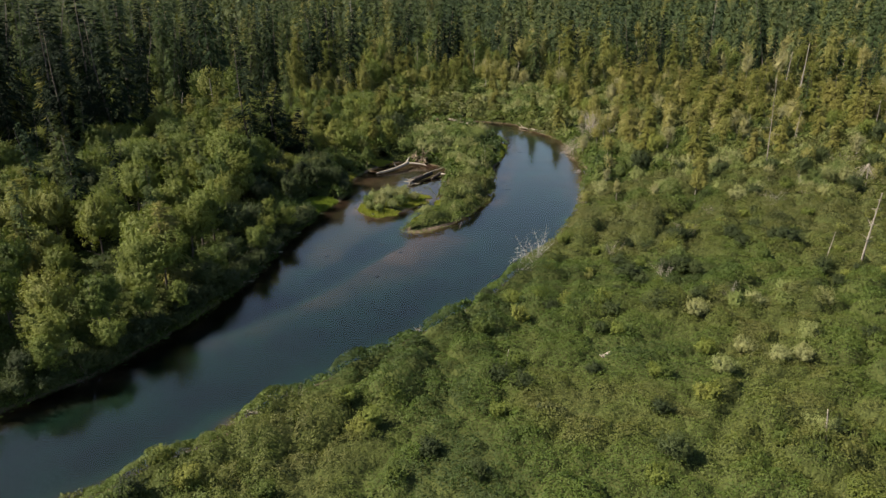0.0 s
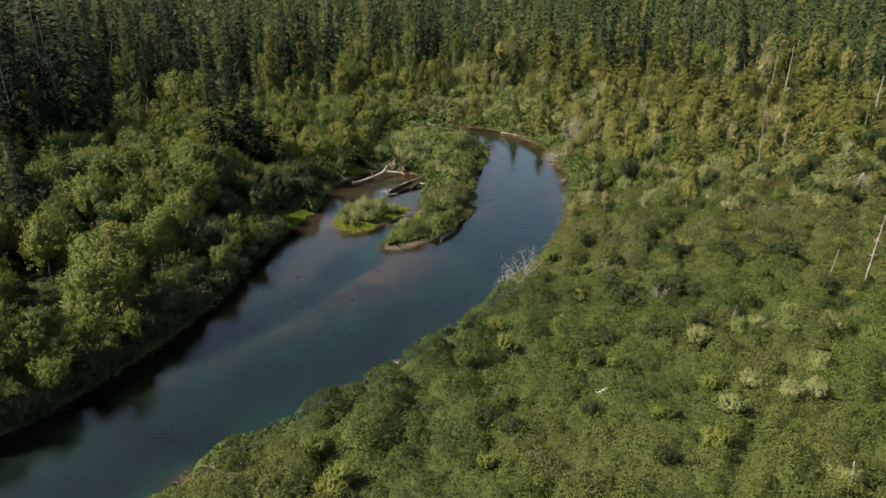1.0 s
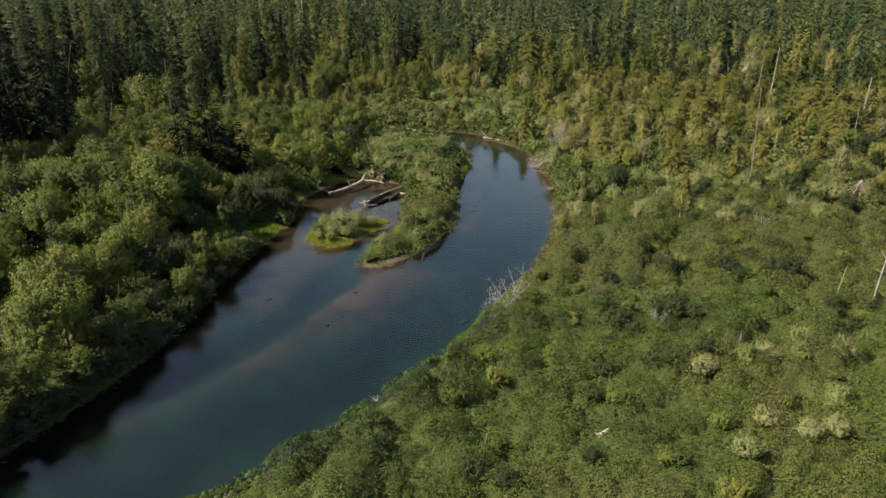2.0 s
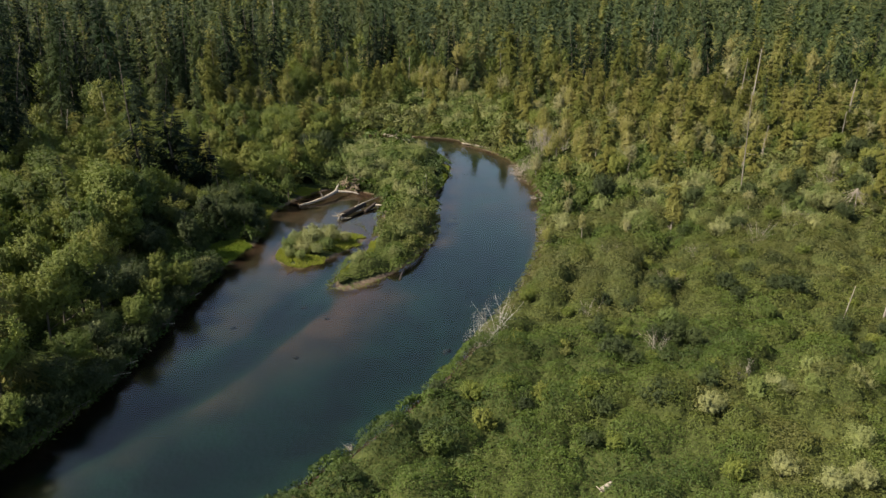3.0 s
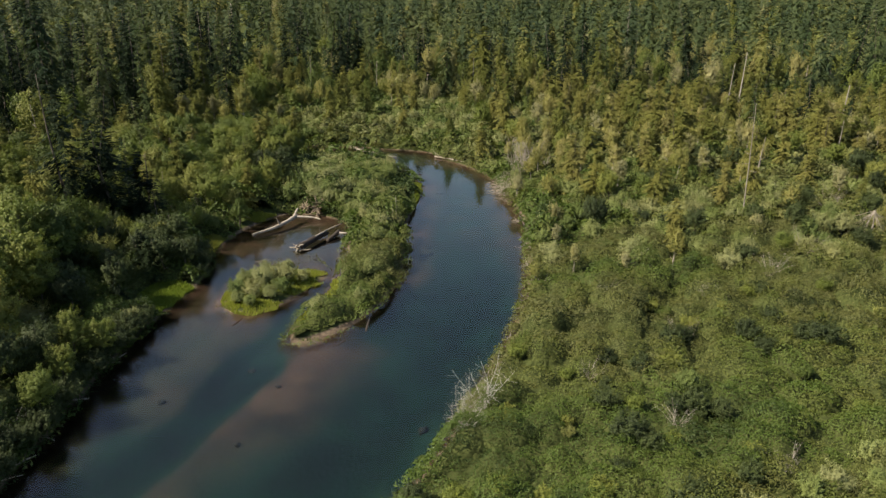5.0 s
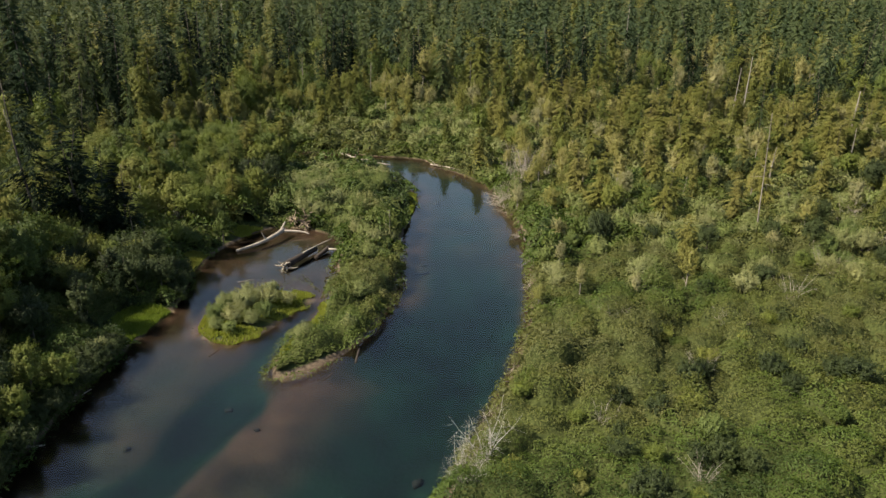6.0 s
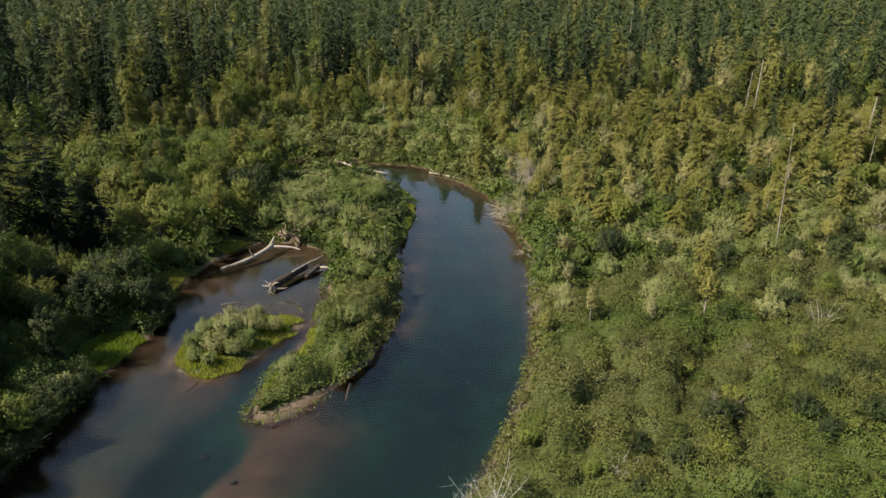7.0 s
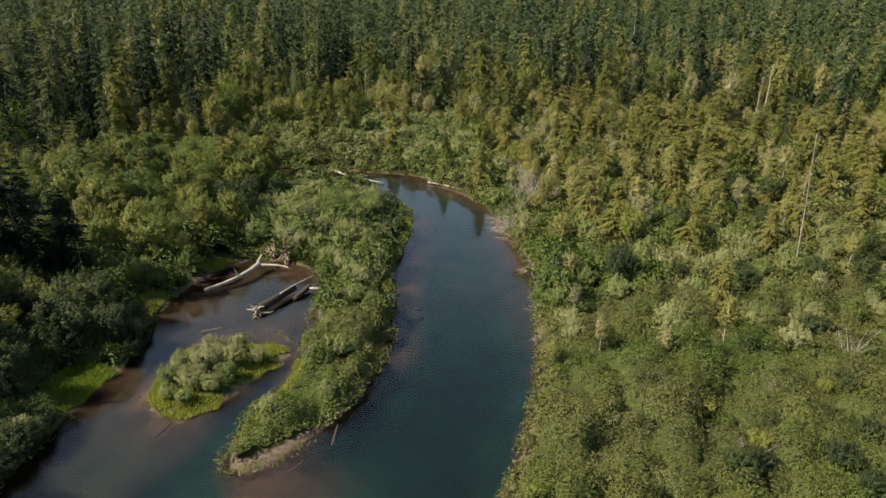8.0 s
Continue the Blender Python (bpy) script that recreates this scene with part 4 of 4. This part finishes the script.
SHRUBS = ((10.4, 75.9, 6.6, 8, 0.2), (8.6, 75.0, 3.9, 15, 0.6), (9.6, 76.6, 3.5, 14, 0.6),
          (31.2, 148, 7.4, 14, 0.22), (32.6, 150, 6.6, 10, 0.25), (29.6, 146, 4.6, 12, 0.4), (33.5, 104, 3.4, 14, 0.6), (27.2, 96, 3.2, 13, 0.6),
          (34, 158, 5.0, 12, 0.35), (36.5, 152, 4.4, 12, 0.4), (33, 165, 4.6, 12, 0.4), (30.4, 152.5, 5.8, 12, 0.3), (40, 124, 3.6, 12, 0.7), (74, 124, 4.0, 14, 0.8), (66, 126, 4.2, 14, 0.8), (82, 113, 4.0, 14, 0.8),
          (37, 92, 3.2, 14, 0.7), (47, 98, 4.0, 14, 0.7), (55, 104, 4.2, 14, 0.8), (-27, 92, 3.6, 9, 0.4), (-35, 80, 4.2, 9, 0.5), (-33, 71, 4.4, 9, 0.4),
          (22.0, 101.5, 2.0, 9, 1.3), (24.0, 111, 2.0, 9, 1.3), (25.4, 121, 1.8, 9, 1.3), (20, 80, 2.8, 12, 0.6), (29, 66, 2.6, 12, 0.6), (31, 86, 3.0, 12, 0.7),
          (-20, 131, 5.5, 8, 0.4), (70, 121, 4.4, 16, 0.9), (78, 118, 4.2, 16, 0.8), (-24.0, 78, 2.6, 8, 1.0), (-12, 48.8, 1.9, 12, 0.8), (24, 72, 2.6, 12, 0.6))
for i, (x, y, h, c, fan) in enumerate(SHRUBS):
    dead_shrub(x, y, h, c, 400 + i, "bare grey dead shrub with brittle twigs in the bank thicket", WHITE if i < 3 else BLEACHED if i < 6 else SNAGWOOD, fan, thick=0.68 if i < 3 else 0.85, twigs=30 if i < 3 else 16)


for i, (x, y, h, c) in enumerate(((26.6, 141.8, 3.6, 30), (26.2, 139.6, 3.4, 28), (26.6, 143.8, 3.2, 24), (26.0, 137.0, 2.6, 20), (27.2, 140.6, 4.0, 24), (26.4, 135.0, 2.0, 12))):
    dead_shrub(x, y, h, c, 460 + i, "pale bleached brushwood heaped against the outer bank", BLEACHED, 1.6, (0, -35), 0.25)


def log(name, label, a, b, r0, r1, mat, seed, branches=0, roots=0, root_mat=None, bend=0.03, group=""):
    """A fallen trunk from a to b, with broken branches and its torn-up roots at a."""
    a, b = Vector(a), Vector(b)
    ob = new(name)
    ob.matrix_basis = Matrix.Translation(a)
    tagged(ob, label, "fallen log", group)
    r = np.random.default_rng(seed)
    d = b - a
    bm = bmesh.new()
    bow = Vector((r.normal(), r.normal(), 0.15)) * d.length * bend
    pts = [tuple(d * (k / 9) + bow * math.sin(math.pi * k / 9)) for k in range(10)]
    tube(bm, pts, [(r0 + (r1 - r0) * k / 9) * r.uniform(0.92, 1.08) for k in range(10)], 10)
    trunk = part("trunk", bm_mesh("trunk", bm, mat), ob)
    for i in range(branches):
        j = int(r.integers(3, 9))
        bm = bare_limb(d.length * r.uniform(0.1, 0.22), r1 * 0.5, seed * 30 + i, 2, 0.12, (r.normal(), r.normal(), 0.9), pts[j], sides=6)
        part("branch", bm_mesh("branch", bm, mat), trunk)
    back = -d.normalized()
    for i in range(roots):
        q = Vector(r.normal(size=3))
        q = (q - back * q.dot(back)).normalized() + back * r.uniform(0.1, 0.9)
        bm = bare_limb(r0 * r.uniform(2, 3.6), r0 * 0.3, seed * 60 + i, 2, 0.22, q, (0, 0, 0), sides=6)
        part("root", bm_mesh("root", bm, root_mat or mat), trunk)
    return ob


log("fallen_log", "dark wet fallen trunk with bleached root plate in the backwater", (-5.4, 116.6, 0.3), (-2.0, 121.4, 0.55), 0.5, 0.34, DARKWOOD, 1, 1, 14, BLEACHED)
log("driftwood_log", "pale stripped pole lying along the dark fallen trunk", (-3.4, 119.2, 0.85), (0.0, 123.8, 0.95), 0.11, 0.06, BLEACHED, 21, 1)
log("fallen_log", "short dark log end lying beside the fallen trunk", (-1.9, 119.4, 0.1), (-0.4, 121.8, 0.5), 0.26, 0.3, DARKWOOD, 2)
log("driftwood_log", "short white driftwood piece at the dark log", (-0.5, 121.4, 0.45), (1.4, 120.9, 0.5), 0.16, 0.08, BLEACHED, 22, 2)
log("driftwood_log", "thick bleached driftwood trunk with a forked stub on the mud", (-11.8, 122.7, 0.15), (-6.4, 128.6, 0.75), 0.17, 0.33, BLEACHED, 3, 1, 0)
log("driftwood_log", "bleached forked stub rising from the driftwood trunk", (-6.8, 128.2, 0.7), (-6.2, 129.4, 1.6), 0.17, 0.11, BLEACHED, 23, 1)
log("driftwood_log", "bleached hooked limb lying at the driftwood trunk", (-6.6, 128.3, 0.7), (-3.0, 127.8, 0.35), 0.19, 0.08, BLEACHED, 24, 2, 0, bend=0.12)
log("root_plate", "tan torn-up root plate resting on the backwater shore", (-3.4, 131.2, 1.2), (-1.6, 134.6, 1.0), 0.55, 0.3, BARK, 4, 0, 34, TANWOOD)
log("root_plate", "tan torn-up roots resting beside the root plate", (-5.2, 132.2, 1.0), (-3.4, 135.2, 0.8), 0.4, 0.25, BARK, 25, 0, 26, TANWOOD)
log("driftwood_log", "long white driftwood trunk stranded at the far bank", (10.6, 166.6, 0.2), (1.4, 175.0, 0.75), 0.13, 0.24, BLEACHED, 5, 4, 0, bend=0.05)
log("driftwood_log", "tan log lying along the far bank at the water", (25.2, 157.6, 0.15), (18.2, 166.5, 0.25), 0.2, 0.12, BLEACHED, 6, 1)
log("leaning_pole", "pale dead pole leaning from the bank into the water", (-26.9, 61.4, 0.3), (-25.6, 66.3, 1.9), 0.06, 0.03, BLEACHED, 7, 2, 0, bend=0.08)
log("drift_stick", "short pale stick floating beside the wooded bank", (-21.9, 83.4, 0.06), (-20.2, 83.4, 0.1), 0.09, 0.06, BLEACHED, 8)
log("bleached_log", "white bleached log lying on the bank thicket", (-15.4, 46.3, 1.3), (-13.4, 45.7, 1.4), 0.13, 0.11, BLEACHED, 9)
log("bleached_stump", "white bleached stump among green brambles", (13.7, 54.5, 1.4), (14.4, 54.7, 1.75), 0.22, 0.16, BLEACHED, 10, 1, 3)
log("drift_stick", "pale stick lying in the shallows at the wooded bank", (-23.0, 74.6, 0.1), (-21.4, 76, 0.2), 0.08, 0.05, BLEACHED, 11, 2)
log("sunken_stick", "dark waterlogged stick resting at the tongue of land", (2.2, 93.0, -0.05), (2.6, 95.3, 0.12), 0.12, 0.08, DARKWOOD, 12)
log("sunken_stick", "dark waterlogged stick in the shallow water", (-1.0, 90.2, -0.04), (0.2, 91.4, 0.06), 0.07, 0.05, DARKWOOD, 13)
log("sunken_stick", "dark waterlogged stick beside the small islet", (-10.8, 95.6, -0.03), (-10.0, 97.0, 0.08), 0.07, 0.05, DARKWOOD, 14)

# sunken dark stumps, sticks and driftwood of the shallows
def sunken_stump(x, y, wide, high, seed):
    r = np.random.default_rng(seed)
    bm = bmesh.new()
    bmesh.ops.create_icosphere(bm, subdivisions=2, radius=1.0)
    for v in bm.verts:
        k = 1 + 0.22 * math.sin(v.co.x * 3 + seed) + 0.18 * math.sin(v.co.y * 4 + seed * 2) + r.normal(0, 0.05)
        v.co = Vector((v.co.x * wide * k, v.co.y * wide * 0.7 * k, v.co.z * high * k))
    ob = new("sunken_boulder", bm_mesh("sunken_boulder", bm, SILT))
    ob.matrix_basis = pose(x, y, min(float(land(x, y)) + high * 0.2, -high - 0.1), 0, 0, seed * 50)
    tagged(ob, "dark rounded boulder lying on the riverbed under water", "boulder", "boulders on the riverbed")


for i, (x, y, w, h) in enumerate(((6.0, 77.0, 0.6, 0.4), (-8.1, 88.1, 0.4, 0.3), (-7.9, 76.5, 0.32, 0.3), (10.5, 114, 0.8, 0.4), (16, 142, 0.7, 0.4),
                                  (10.9, 116.5, 0.5, 0.3), (-5.5, 84.0, 0.3, 0.25), (-14.6, 83.0, 0.4, 0.3))):
    sunken_stump(x, y, w, h, i + 1)

for i, (x, y, a, l, z) in enumerate(((-20.4, 89.1, 20, 1.8, 0.1), (-19.6, 90.3, 70, 1.4, 0.1), (-21.6, 78.0, -15, 1.6, 0.15), (-22.4, 73.4, 30, 2.2, 0.2), (-20.3, 90.0, 120, 1.2, 0.3),
                                     (-23.6, 69.0, 60, 1.8, 0.3),
                                     (-14.0, 126.6, 15, 3.0, 0.1), (-9.5, 113.0, 30, 2.0, 0.02))):
    c, n = math.cos(radians(a)) * l / 2, math.sin(radians(a)) * l / 2
    log("drift_stick", "pale drift stick stranded at the water's edge", (x - c, y - n, z + 0.12), (x + c, y + n, z - 0.05), 0.045, 0.025, BLEACHED, 80 + i, 3, 0, bend=0.06, group="drift sticks of the shores")

for i, (x, y, h, c) in enumerate(((25.0, 124.4, 1.7, 10), (23.2, 113.8, 1.5, 9), (21.9, 107.5, 1.6, 10), (18.4, 96.0, 1.2, 7), (24.4, 118.6, 1.1, 7), (15.6, 89.5, 1.1, 7), (12.2, 83.0, 1.2, 8), (4.2, 69.4, 1.0, 7), (-2.4, 61.6, 1.1, 7))):
    dead_shrub(x, y, h, c, 500 + i, "small snarl of pale bare twigs hanging over the water", SNAGWOOD, 1.5, (0, -40), 0.3)

# a fallen-over white tree whose branches hang like an umbrella
fan_tree = new("dead_tree")
fan_tree.matrix_basis = pose(65.8, 106.8, float(land(65.8, 106.8)), 6, -8, 0)
tagged(fan_tree, "white dead tree with drooping bare branches fanned like an umbrella", "dead tree")
part("trunk", bm_mesh("trunk", bare_limb(4.6, 0.09, 900, 0, 0.03, taper=0.6), SNAGWOOD), fan_tree)
for i in range(30):
    a = i * 2.4
    part("branch", bm_mesh("branch", bare_limb(2.5 + 0.8 * math.sin(i * 1.7), 0.03, 910 + i, 6, 0.06, (math.cos(a), math.sin(a), -0.7 - 0.5 * (i % 3)), (0, 0, 4.2 + 0.014 * i), sides=5), BLEACHED), fan_tree)
